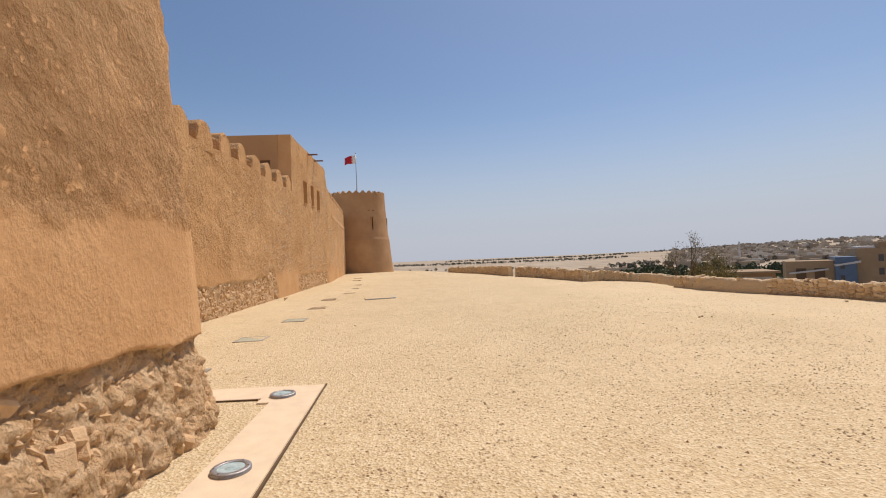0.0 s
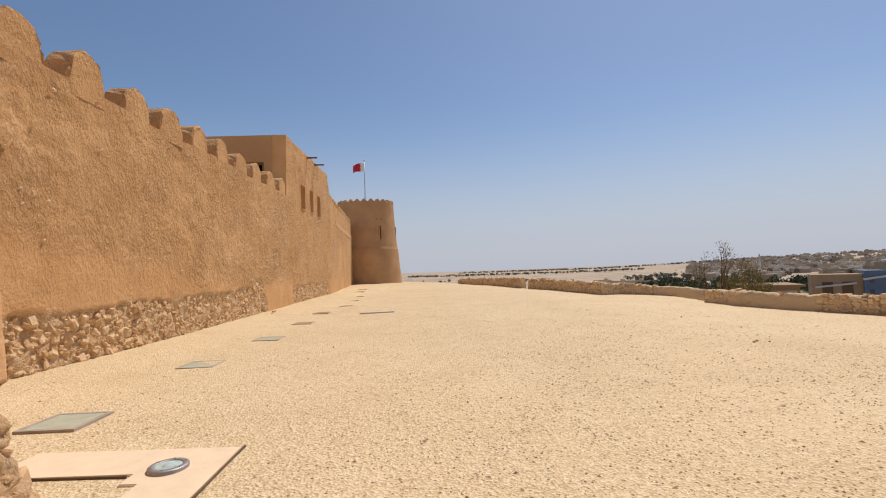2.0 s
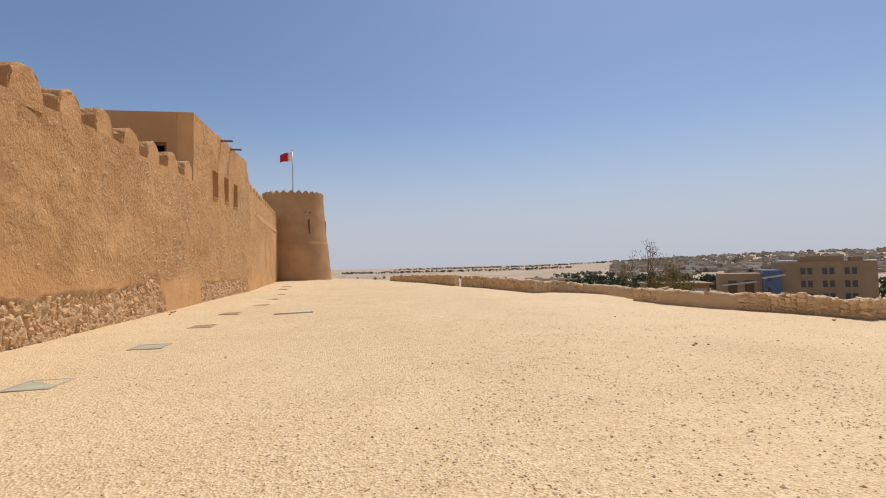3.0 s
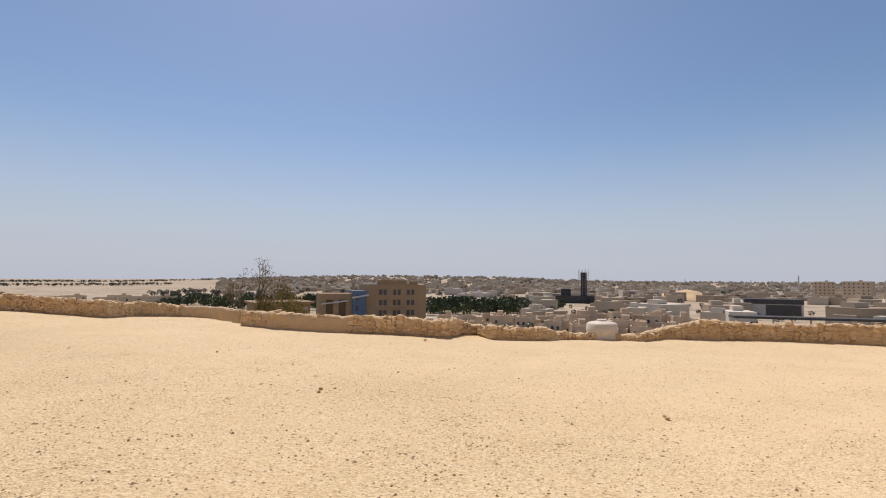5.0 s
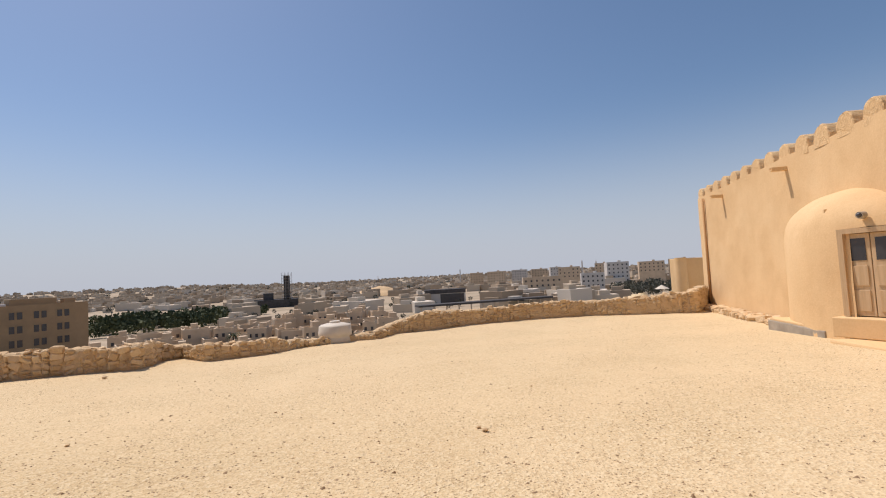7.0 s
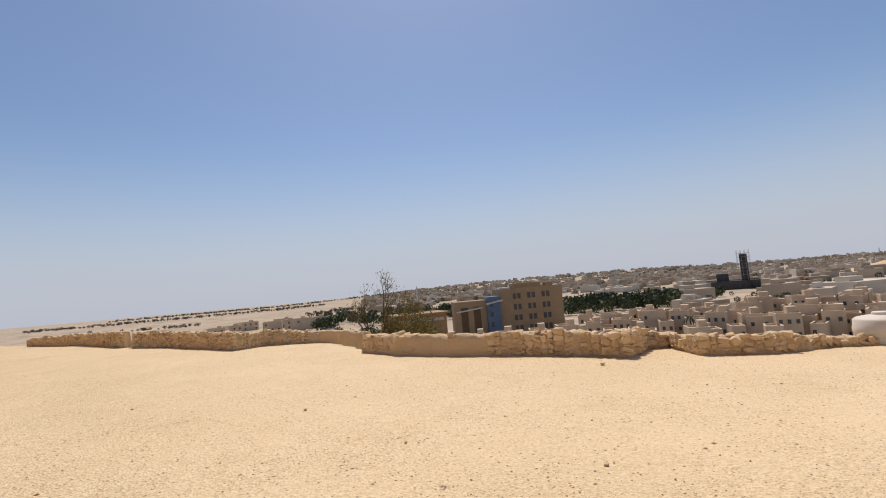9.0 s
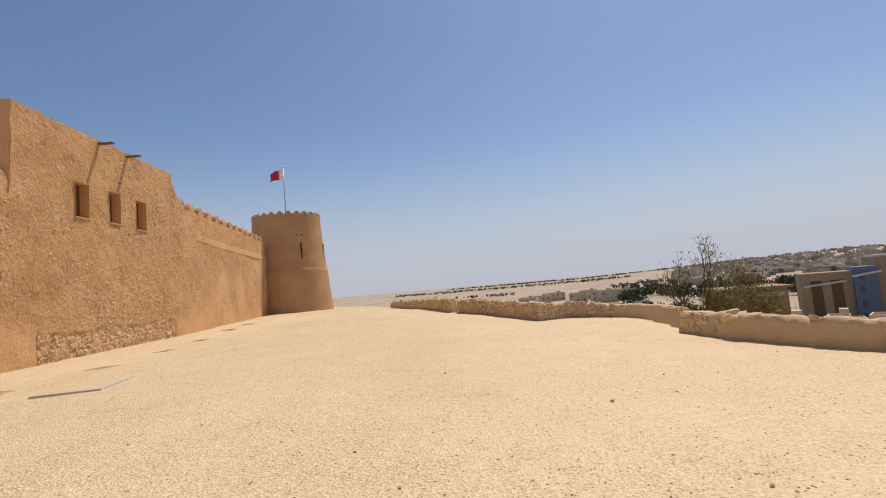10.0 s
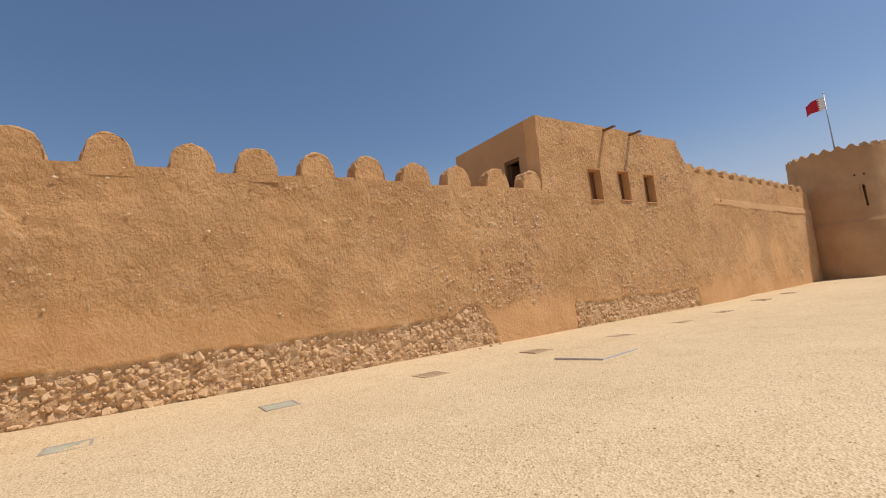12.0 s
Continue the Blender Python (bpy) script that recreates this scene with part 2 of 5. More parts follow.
WINDOW_DARK = mat_plain_color("dark_window_glass", (0.055, 0.055, 0.06), 0.25, 0, 0.2, 2, 0.5)
SCAFFOLD = mat_plain_color("dark_netting", (0.085, 0.08, 0.078), 0.9, 0, 0.25, 0.6)
ROOF_METAL = mat_plain_color("pale_roof_sheet", (0.55, 0.54, 0.52), 0.5, 0.2, 0.1, 0.5)
ROAD = mat_plain_color("sunlit_asphalt", (0.13, 0.125, 0.12), 0.9, 0, 0.15, 0.2)
BARK = mat_plain_color("dark_bark", (0.10, 0.075, 0.05), 0.95, 0, 0.3, 30)


def mat_leaf(name, a, b):
    k = Mat(name, 0.75, spec=0.2)
    k.color(k.ramp(k.island(), [(0.0, a), (1.0, b)]))
    return k.m


LEAF_DRY = mat_leaf("dry_olive_leaf", (0.13, 0.115, 0.04), (0.28, 0.225, 0.085))
# distance haze is put into this greyer, paler leaf colour
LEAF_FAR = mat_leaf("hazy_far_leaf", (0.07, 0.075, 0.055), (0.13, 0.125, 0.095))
LEAF_DARK = mat_leaf("dark_tree_leaf", (0.045, 0.060, 0.026), (0.11, 0.125, 0.06))


def mat_town():
    k = Mat("far_town_render", 0.9, spec=0.1)
    k.color(k.ramp(k.island(), [(0.0, (0.34, 0.265, 0.19)), (0.4, (0.47, 0.38, 0.28)), (0.75, (0.56, 0.475, 0.365)), (1.0, (0.68, 0.62, 0.53))]))
    return k.m


TOWN = mat_town()

# ---- helpers for meshes ----
RNG = np.random.default_rng(7)


def mesh_object(name, bm, material, smooth=False):
    me = bpy.data.meshes.new(name)
    bm.to_mesh(me)
    bm.free()
    me.materials.append(material)
    if smooth:
        me.polygons.foreach_set("use_smooth", [True] * len(me.polygons))
    return new(name, me)


def part(name, bm, material, parent, label="", smooth=False):
    ob = mesh_object(name, bm, material, smooth)
    ob.parent = parent
    if label:
        ob["label"] = label
    return ob


def part_data(name, me, parent, m):
    """A piece on shared mesh data."""
    ob = new(name, me)
    ob.parent = parent
    ob.matrix_basis = m
    return ob


def thing(name, label, category, group="", kind="", at=None):
    ob = new(name)
    if at is not None:
        ob.matrix_basis = at
    return tagged(ob, label, category, group, kind)


def add_box(bm, x0, x1, y0, y1, z0, z1, m=None):
    c = ((x0 + x1) / 2, (y0 + y1) / 2, (z0 + z1) / 2)
    t = Matrix.Translation(c) @ Matrix.Diagonal((x1 - x0, y1 - y0, z1 - z0, 1))
    return bmesh.ops.create_cube(bm, size=1, matrix=(m @ t) if m else t)["verts"]


def box(x0, x1, y0, y1, z0, z1, bevel=0.0, m=None):
    bm = bmesh.new()
    add_box(bm, x0, x1, y0, y1, z0, z1, m)
    if bevel:
        bmesh.ops.bevel(bm, geom=bm.edges[:], offset=bevel, segments=2, affect='EDGES', profile=0.6)
    return bm


def from_arrays(name, verts, faces, material, smooth=True):
    me = bpy.data.meshes.new(name)
    me.from_pydata([tuple(map(float, v)) for v in verts], [], [tuple(map(int, f)) for f in faces])
    me.materials.append(material)
    me.polygons.foreach_set("use_smooth", [smooth] * len(me.polygons))
    return me


def lattice(seed):
    return np.random.default_rng(seed).random((64, 64, 64))


LAT = lattice(3)


def noise3(p, scale):
    """Smooth value noise in -1..1 for an array of points; scale may be one number or three."""
    q = np.asarray(p, float) * np.asarray(scale, float) + 17.3
    i = np.floor(q).astype(int)
    f = q - i
    f = f * f * (3 - 2 * f)
    out = 0
    for dx in (0, 1):
        for dy in (0, 1):
            for dz in (0, 1):
                w = (f[:, 0] if dx else 1 - f[:, 0]) * (f[:, 1] if dy else 1 - f[:, 1]) * (f[:, 2] if dz else 1 - f[:, 2])
                out = out + w * LAT[(i[:, 0] + dx) % 64, (i[:, 1] + dy) % 64, (i[:, 2] + dz) % 64]
    return out * 2 - 1


def smooth01(x, a, b):
    t = np.clip((np.asarray(x, float) - a) / (b - a), 0, 1)
    return t * t * (3 - 2 * t)


# ---- the ground ----
PARAPETS = [
    # x, y, height of the low wall
    [(1.19, 47.87, 0.47), (3.80, 43.38, 0.57), (5.70, 37.07, 0.71)],
    [(6.05, 36.17, 0.71), (7.46, 33.59, 0.67), (8.94, 28.90, 0.63), (10.33, 29.66, 0.60), (12.37, 28.71, 0.47), (13.51, 26.48, 0.40)],
    [(11.46, 22.50, 0.51), (11.69, 20.81, 0.59), (12.42, 19.34, 0.53), (13.43, 17.65, 0.56), (14.34, 15.28, 0.53), (16.17, 15.97, 0.41), (16.86, 15.52, 0.31), (15.68, 14.10, 0.37), (16.50, 13.16, 0.36), (18.26, 12.60, 0.18), (19.20, 11.54, 0.12), (19.69, 10.49, 0.24), (20.96, 10.14, 0.38), (21.53, 8.86, 0.66), (22.83, 6.91, 0.53), (23.60, 4.77, 0.59), (23.74, 2.39, 0.59), (22.90, 0.33, 0.60), (22.37, -1.43, 0.83), (24.20, -2.75, 0.90)],
]
EDGE_CENTRE = (4.0, 8.0)
edge_pts = [(x, y) for run in PARAPETS for x, y, h in run if (x, y) != PARAPETS[1][-1][:2]]
edge_pts += [(40.0, -6.0), (45.0, -30.0), (0.0, -40.0), (-40.0, -25.0), (-45.0, 20.0), (-30.0, 60.0), (-9.0, 62.0), (-2.0, 55.0)]
edge = sorted((math.atan2(x - EDGE_CENTRE[0], y - EDGE_CENTRE[1]), math.hypot(x - EDGE_CENTRE[0], y - EDGE_CENTRE[1]) + 0.5) for x, y in edge_pts)
EDGE_A = np.array([e[0] for e in edge])
EDGE_R = np.array([e[1] for e in edge])
PLAIN_Z = -17.0


def terrace_z(x, y):
    x, y = np.asarray(x, float), np.asarray(y, float)
    fall = -0.042 * np.clip(x - 5, 0, 14) * (0.85 + 0.15 * np.clip(y / 9, 0, 1))
    rise = 0.25 * np.clip((y - 13) / 34, 0, 1.2) * smooth01(-x, -9.0, 4.0)
    return fall + rise + 0.10 * smooth01(-x, 4.6, 6.2)


def ground_z(x, y):
    x, y = np.asarray(x, float), np.asarray(y, float)
    a = np.arctan2(x - EDGE_CENTRE[0], y - EDGE_CENTRE[1])
    r = np.hypot(x - EDGE_CENTRE[0], y - EDGE_CENTRE[1])
    out = r - np.interp(a, EDGE_A, EDGE_R, period=2 * math.pi)
    bear = np.degrees(a)
    run = 42 + 70 * smooth01(bear, 78, 92)
    drop = smooth01(out, -0.2, 1.2) * 0.05 + 0.95 * np.clip(out / run, 0, 1) ** 0.9
    drop = np.where(out > 0, drop, 0)
    hill = 30.0 * smooth01(r, 450, 2300) * smooth01(bear, 14, 44) * (1 - 0.58 * smooth01(bear, 54, 74)) * (1 - smooth01(bear, 120, 150))
    p = np.stack([x, y, 0 * x], 1) if x.ndim else None
    z = terrace_z(x, y) + drop * (PLAIN_Z - 0.0) + hill
    if p is not None:
        z = z + 0.03 * noise3(p, 0.35) * (out < 1) + 0.012 * noise3(p, 1.7) * (out < 1) + np.clip(out / 60, 0, 1) * 0.7 * noise3(p, 0.02)
    return z


def gz(x, y):
    return float(terrace_z(x, y))


def axis(lo, hi, fine):
    mid = list(np.arange(lo, hi + fine / 2, fine))
    up, down, step = [hi], [lo], fine
    while up[-1] < 4700:
        step *= 1.16
        up.append(up[-1] + step)
        down.append(down[-1] - step)
    return np.array(down[:0:-1] + mid + up[1:])


def build_ground():
    xs, ys = axis(-12.0, 30.0, 0.3), axis(-6.0, 52.0, 0.3)
    X, Y = np.meshgrid(xs, ys)
    x, y = X.ravel(), Y.ravel()
    z = ground_z(x, y)
    n, m = len(xs), len(ys)
    i = np.arange(n * m).reshape(m, n)
    f = np.stack([i[:-1, :-1].ravel(), i[:-1, 1:].ravel(), i[1:, 1:].ravel(), i[1:, :-1].ravel()], 1)
    me = from_arrays("ground", np.stack([x, y, z], 1), f, GROUND)
    me.materials.append(PLAIN)
    cx, cy = x[f].mean(1), y[f].mean(1)
    a = np.arctan2(cx - EDGE_CENTRE[0], cy - EDGE_CENTRE[1])
    out = np.hypot(cx - EDGE_CENTRE[0], cy - EDGE_CENTRE[1]) - np.interp(a, EDGE_A, EDGE_R, period=2 * math.pi)
    me.polygons.foreach_set("material_index", (out > 14).astype(int))
    return tagged(new("ground", me), "pale sandy gravel terrace falling away to a desert plain", "ground", kind="structure")


ground = build_ground()

# ---- rocks ----


def rock_mesh(name, seed, material, flat=0.7, jag=0.28, sub=1):
    bm = bmesh.new()
    bmesh.ops.create_icosphere(bm, subdivisions=sub, radius=0.5)
    rng = np.random.default_rng(seed)
    off = rng.random(3) * 40
    p = np.array([v.co[:] for v in bm.verts])
    d = 1 + jag * noise3(p * 1.0 + off, 2.2) + jag * 0.5 * noise3(p + off, 5.0)
    # flatten some sides, as split stone has
    for _ in range(4):
        n = rng.normal(size=3)
        n /= np.linalg.norm(n)
        h = (p * d[:, None]) @ n
        lim = 0.30 + 0.12 * rng.random()
        d = np.where(h > lim, d * lim / np.maximum(h, 1e-6), d)
    for v, s in zip(bm.verts, d):
        v.co = v.co * float(s)
        v.co.z *= flat
    me = bpy.data.meshes.new(name)
    bm.to_mesh(me)
    bm.free()
    me.materials.append(material)
    return me


ROCKS = [rock_mesh("rubble_rock", 20 + i, RUBBLE) for i in range(10)]


def block_mesh(name, seed, material):
    """A roughly squared stone with worn corners."""
    rng = np.random.default_rng(seed)
    bm = bmesh.new()
    bmesh.ops.create_cube(bm, size=0.92)
    for v in bm.verts:
        v.co += Vector(rng.normal(size=3)) * 0.07
    bmesh.ops.bevel(bm, geom=bm.edges[:], offset=0.13, segments=1, affect='EDGES')
    for v in bm.verts:
        v.co += Vector(rng.normal(size=3)) * 0.022
    bmesh.ops.triangulate(bm, faces=bm.faces[:])
    me = bpy.data.meshes.new(name)
    bm.to_mesh(me)
    bm.free()
    me.materials.append(material)
    return me


BLOCKS = [block_mesh("limestone_block", 50 + i, PARAPET_STONE) for i in range(12)][:10]
CHUNKS = [block_mesh("rubble_block", 90 + i, RUBBLE) for i in range(5)] + ROCKS
ROCK_ARR = [(np.array([v.co[:] for v in me.vertices]), np.array([p.vertices[:] for p in me.polygons])) for me in ROCKS + BLOCKS]


def joined_rocks(name, places, material, kinds=99):
    """One mesh of many stones; places: matrices."""
    vs, fs, k = [], [], 0
    for j, m in enumerate(places):
        v, f = ROCK_ARR[j % min(kinds, len(ROCK_ARR))]
        a = np.array(m)
        vs.append(v @ a[:3, :3].T + a[:3, 3])
        fs.append(f + k)
        k += len(v)
    return from_arrays(name, np.concatenate(vs), np.concatenate(fs), material, False)


# ---- relief walls ----


class Track:
    """A wall's line in plan: metres along it, to place and outward normal."""

    def __init__(self, pts):
        self.p = np.array(pts, float)
        seg = np.diff(self.p, axis=0)
        self.l = np.concatenate([[0], np.cumsum(np.hypot(seg[:, 0], seg[:, 1]))])
        n = np.stack([seg[:, 1], -seg[:, 0]], 1) / np.hypot(seg[:, 0], seg[:, 1])[:, None]
        self.n = np.concatenate([n[:1], (n[1:] + n[:-1]) / 2, n[-1:]])

    def at(self, u):
        x, y = np.interp(u, self.l, self.p[:, 0]), np.interp(u, self.l, self.p[:, 1])
        nx, ny = np.interp(u, self.l, self.n[:, 0]), np.interp(u, self.l, self.n[:, 1])
        h = np.hypot(nx, ny)
        return x, y, nx / h, ny / h


def relief_wall(name, track, material, cell, base, top, batter=0.0, coarse=None, recess=None, holes=(), thick=0.8, amp=1.0, extra=None, snap=None, foot_material=None):
    """A plastered face as a fine uneven sheet with openings, and the thickness behind it.
    base, top: functions of u. coarse(u, z): how rough the finish is. recess(u, z): metres the face steps back. holes: u0, u1, z0, z1, depth."""
    us = np.unique(np.concatenate([np.arange(0, track.l[-1], cell), [track.l[-1]], [h[0] for h in holes], [h[1] for h in holes]]))
    tops = top(us)
    z1 = float(np.max(tops))
    z0 = float(np.min(base(us))) - 0.25
    zs = np.unique(np.concatenate([np.arange(z0, z1, cell), [z1], [h[2] for h in holes], [h[3] for h in holes]]))
    U, Z = np.meshgrid(us, zs)
    if snap:
        edge_z = snap(us)
        near = np.argmin(np.abs(Z - edge_z[None, :]), axis=0)
        for j in range(len(us)):
            if abs(zs[near[j]] - edge_z[j]) < cell:
                Z[near[j], j] = edge_z[j]
    u, z = U.ravel(), Z.ravel()
    cap = top(u)
    z = np.minimum(z, cap)
    x, y, nx, ny = track.at(u)
    p = np.stack([x, y, z], 1)
    c = coarse(u, z) if coarse else np.zeros_like(u)
    d = 0.035 * noise3(p, 0.5) + 0.012 * noise3(p, 2.3)
    d = d + c * amp * (0.020 * noise3(p, (3.2, 3.2, 2.8)) + 0.015 * noise3(p + 9, (7.3, 7.3, 6.9)))
    if recess:
        d = d - recess(u, z)
    if extra:
        d = d + extra(u, z)
    d = d - batter * (z - 0.0)
    v = np.stack([x + nx * d, y + ny * d, z], 1)
    n, m = len(us), len(zs)
    i = np.arange(n * m).reshape(m, n)
    f = np.stack([i[:-1, :-1].ravel(), i[:-1, 1:].ravel(), i[1:, 1:].ravel(), i[1:, :-1].ravel()], 1)
    fu, fz = u[f].mean(1), Z.ravel()[f].mean(1)
    fu_all = fu
    keep = Z.ravel()[f].min(1) < cap[f].max(1) - 1e-6
    for h in holes:
        keep &= ~((fu > h[0]) & (fu < h[1]) & (fz > h[2]) & (fz < h[3]))
    f = f[keep]
    verts, faces, at = [v], [f], len(v)
    # top, back and ends
    tz = tops
    tx, ty, tnx, tny = track.at(us)
    dd = -batter * tz
    front = np.stack([tx + tnx * (dd + 0.0), ty + tny * (dd + 0.0), tz], 1)
    back = np.stack([tx + tnx * (dd - thick), ty + tny * (dd - thick), tz], 1)
    foot = np.stack([tx - tnx * thick, ty - tny * thick, np.full_like(tz, z0)], 1)
    q = np.arange(n - 1)
    topline = np.array([v[j + n * int(np.argmax(zs >= tops[j] - 1e-6))] for j in range(n)])
    verts += [topline, back, foot]
    faces.append(np.stack([at + q, at + q + 1, at + n + q + 1, at + n + q], 1))
    faces.append(np.stack([at + n + q, at + n + q + 1, at + 2 * n + q + 1, at + 2 * n + q], 1))
    at += 3 * n
    for j in (0, n - 1):
        e = np.stack([v[j], topline[j], back[j], foot[j]])
        verts.append(e)
        faces.append(np.array([[at, at + 1, at + 2, at + 3]]))
        at += 4
    # reveals of the openings
    for u0, u1, h0, h1, dep in holes:
        ring = [(u0, h0), (u1, h0), (u1, h1), (u0, h1)]
        loop = []
        for off in (0.03, -dep):
            for a, b in ring:
                px, py, qx, qy = track.at(np.array([a]))
                e = off - batter * b
                loop.append((px[0] + qx[0] * e, py[0] + qy[0] * e, b))
        verts.append(np.array(loop))
        faces.append(np.array([[at + k, at + (k + 1) % 4, at + 4 + (k + 1) % 4, at + 4 + k] for k in range(4)]))
        at += 8
    me = from_arrays(name, np.concatenate(verts), np.concatenate(faces), material, True)
    att = me.attributes.new("coarse", 'FLOAT', 'POINT')
    full = np.zeros(len(me.vertices), np.float32)
    full[:len(c)] = c
    att.data.foreach_set("value", full)
    if foot_material:
        me.materials.append(foot_material)
        idx = np.zeros(len(me.polygons), int)
        idx[:len(f)] = (z[f].mean(1) < snap(fu_all[keep]) - 0.01)
        me.polygons.foreach_set("material_index", idx)
    sm = np.ones(len(me.polygons), bool)
    sm[len(f):] = False
    me.polygons.foreach_set("use_smooth", sm)
    return me


def set_coarse(me, value):
    att = me.attributes.new("coarse", 'FLOAT', 'POINT')
    att.data.foreach_set("value", np.full(len(me.vertices), value, np.float32))


def merlon_mesh(name, width, height, depth, material, pointed=False, wear=0.03, seed=0):
    """A battlement: a rounded or pointed arch, with depth and worn edges. Its face looks to -y, its foot is at z 0."""
    prof = []
    if pointed:
        prof = [(-0.5, 0.0), (-0.5, 0.35), (-0.30, 0.55), (-0.14, 0.88), (0.0, 1.0), (0.14, 0.88), (0.30, 0.55), (0.5, 0.35), (0.5, 0.0)]
    else:
        prof = [(-0.5, -0.3), (-0.49, 0.15), (-0.47, 0.32)]
        prof += [(-0.45 * math.cos(a), 0.36 + 0.64 * math.sin(a)) for a in np.linspace(0.12, math.pi - 0.12, 13)]
        prof += [(0.47, 0.32), (0.49, 0.15), (0.5, -0.3)]
    bm = bmesh.new()
    rng = np.random.default_rng(seed)
    rings = []
    for k, (yy, shrink) in enumerate(((0, 0.95), (0.06 * depth, 1.0), (0.5 * depth, 1.0), (0.94 * depth, 1.0), (depth, 0.95))):
        ring = []
        for a, b in prof:
            ring.append(bm.verts.new((a * width * shrink + rng.normal() * wear * 0.35, yy + rng.normal() * wear * 0.3, b * height * (shrink if b > 0 else 1) + (rng.normal() * wear * 0.3 if b > 0.1 else 0))))
        rings.append(ring)
    for a, b in zip(rings, rings[1:]):
        for j in range(len(prof) - 1):
            bm.faces.new((a[j], b[j], b[j + 1], a[j + 1]))
    bm.faces.new(rings[0])
    bm.faces.new(rings[-1][::-1])
    bmesh.ops.recalc_face_normals(bm, faces=bm.faces[:])
    me = bpy.data.meshes.new(name)
    bm.to_mesh(me)
    bm.free()
    me.materials.append(material)
    set_coarse(me, 0.8)
    return me


# the long fort wall, with s = 0 where the first rubble strip ends
S0 = -14.75
WALL_A = np.array([-6.89, 20.35])
WALL_D = np.array([-0.0517, 0.99866])
WALL_N = np.array([0.99866, 0.0517])
BEND = 12.7                        # past the upper room the wall turns a little to the west
BEND_AT = WALL_A + BEND * WALL_D
FAR_END = np.array([-9.82, 51.1])
FAR_D = (FAR_END - BEND_AT) / np.hypot(*(FAR_END - BEND_AT))
FAR_N = np.array([FAR_D[1], -FAR_D[0]])
WALL_END = BEND + float(np.hypot(*(FAR_END - BEND_AT)))
long_track = Track([tuple(WALL_A + S0 * WALL_D), tuple(BEND_AT), tuple(FAR_END)])
ROOM = (3.02, 12.35, 8.06)         # the upper room: from, to, height
WALK_Z = 5.22                      # top of the wall below its battlements
FAR_Z = 6.62


def long_base(u):
    s = np.asarray(u) + S0
    return np.interp(s, [-13, -1, 4, 12, 31], [0.10, 0.10, 0.24, 0.34, 0.45])


def long_top(u):
    s = np.asarray(u) + S0
    z = WALK_Z + 0.03 * np.sin(s * 1.1) + 0.015 * np.sin(s * 4.3)
    z = np.where((s > ROOM[0]) & (s < ROOM[1]), ROOM[2] + 0.012 * np.sin(s * 5), z)
    return np.where(s >= ROOM[1], np.maximum(FAR_Z + 0.03 * np.sin(s * 1.7), 7.75 - 1.4 * (s - ROOM[1])), z)


def strip_top(s):
    """Height to which the stone foot is bare, along the wall."""
    s = np.asarray(s)
    first = np.where(s < 0.15, np.interp(s, [-12, -2], [1.05, 1.13]) + 0.03 * np.sin(s * 2.1) + 0.34 * np.exp(-((s + 0.75) / 0.5) ** 2), -1.0)
    first = np.where((s > -0.4) & (s < 0.15), np.minimum(first, 1.05 - 1.6 * (s + 0.2)), first)
    second = np.where((s > 3.95) & (s < 12.2), 1.08 + 0.05 * np.sin(s * 1.9), -1.0)
    return np.maximum(first, second)


def long_coarse(u, z):
    s = u + S0
    p = np.stack([s, 0 * s, z], 1)
    line = np.interp(s, [-15, -9, -7.5, -5.2, -1, 2, 30], [2.15, 2.1, 2.0, 1.25, 1.15, 1.3, 0.9]) + 0.22 * noise3(p, (1.6, 1, 1.2)) + 0.1 * noise3(p, (5, 1, 4))
    c = 0.38 + 0.62 * smooth01(z - line, -0.25, 0.4)
    patchy = smooth01(noise3(p + 5, 0.6), -0.5, 0.1)
    c = c * np.where(s > 13.5, 0.35 + 0.5 * patchy, 1.0)
    band = (s > 15.5) & (z > 5.03) & (z < 5.40)
    return np.where(band, 0.05, np.where((z < strip_top(s)), 1.0, c))


def long_recess(u, z):
    s = u + S0
    low = (z < strip_top(s) - 1e-4) & (z > -1)
    band = (s > 15.5) & (z > 5.38)
    return np.where(low, 0.035, 0.0) + np.where(band, 0.06, 0.0)


def crumble(u, z, seed):
    p = np.stack([u, 0 * u + seed, z], 1)
    return 0.06 * np.abs(noise3(p, (4, 1, 5.5))) + 0.05 * np.abs(noise3(p + 3, (10, 1, 12))) - 0.045


def long_crumble(u, z):
    return np.where(z < strip_top(u + S0) - 1e-4, crumble(u, z, 2.5), 0.0)


WINDOWS = [(5.66, 6.36, 4.97, 6.19), (7.50, 8.18, 5.02, 6.23), (9.26, 9.98, 4.97, 6.20)]
wall_west = thing("wall_west", "long tan mud-plastered fort wall with battlements and a bare rubble foot", "fort wall", kind="structure")
me = relief_wall("plaster_face", long_track, MUD, 0.06, long_base, long_top, 0.0, long_coarse, long_recess,
                 [(a - S0, b - S0, c, d, 0.42) for a, b, c, d in WINDOWS], thick=0.62,
                 extra=long_crumble, snap=lambda u: strip_top(np.asarray(u) + S0), foot_material=RUBBLE_FACE)
part_data("plaster_face", me, wall_west, Matrix())


def on_wall(s, d, z, turn=0.0):
    """A pose on the long wall: x runs along it to the north, -y looks out of it."""
    way, out = (WALL_D, WALL_N) if s <= BEND else (FAR_D, FAR_N)
    p = WALL_A + s * WALL_D if s <= BEND else BEND_AT + (s - BEND) * FAR_D
    p = p + d * out
    return pose(p[0], p[1], z, 0, 0, math.degrees(math.atan2(way[1], way[0])) + turn)


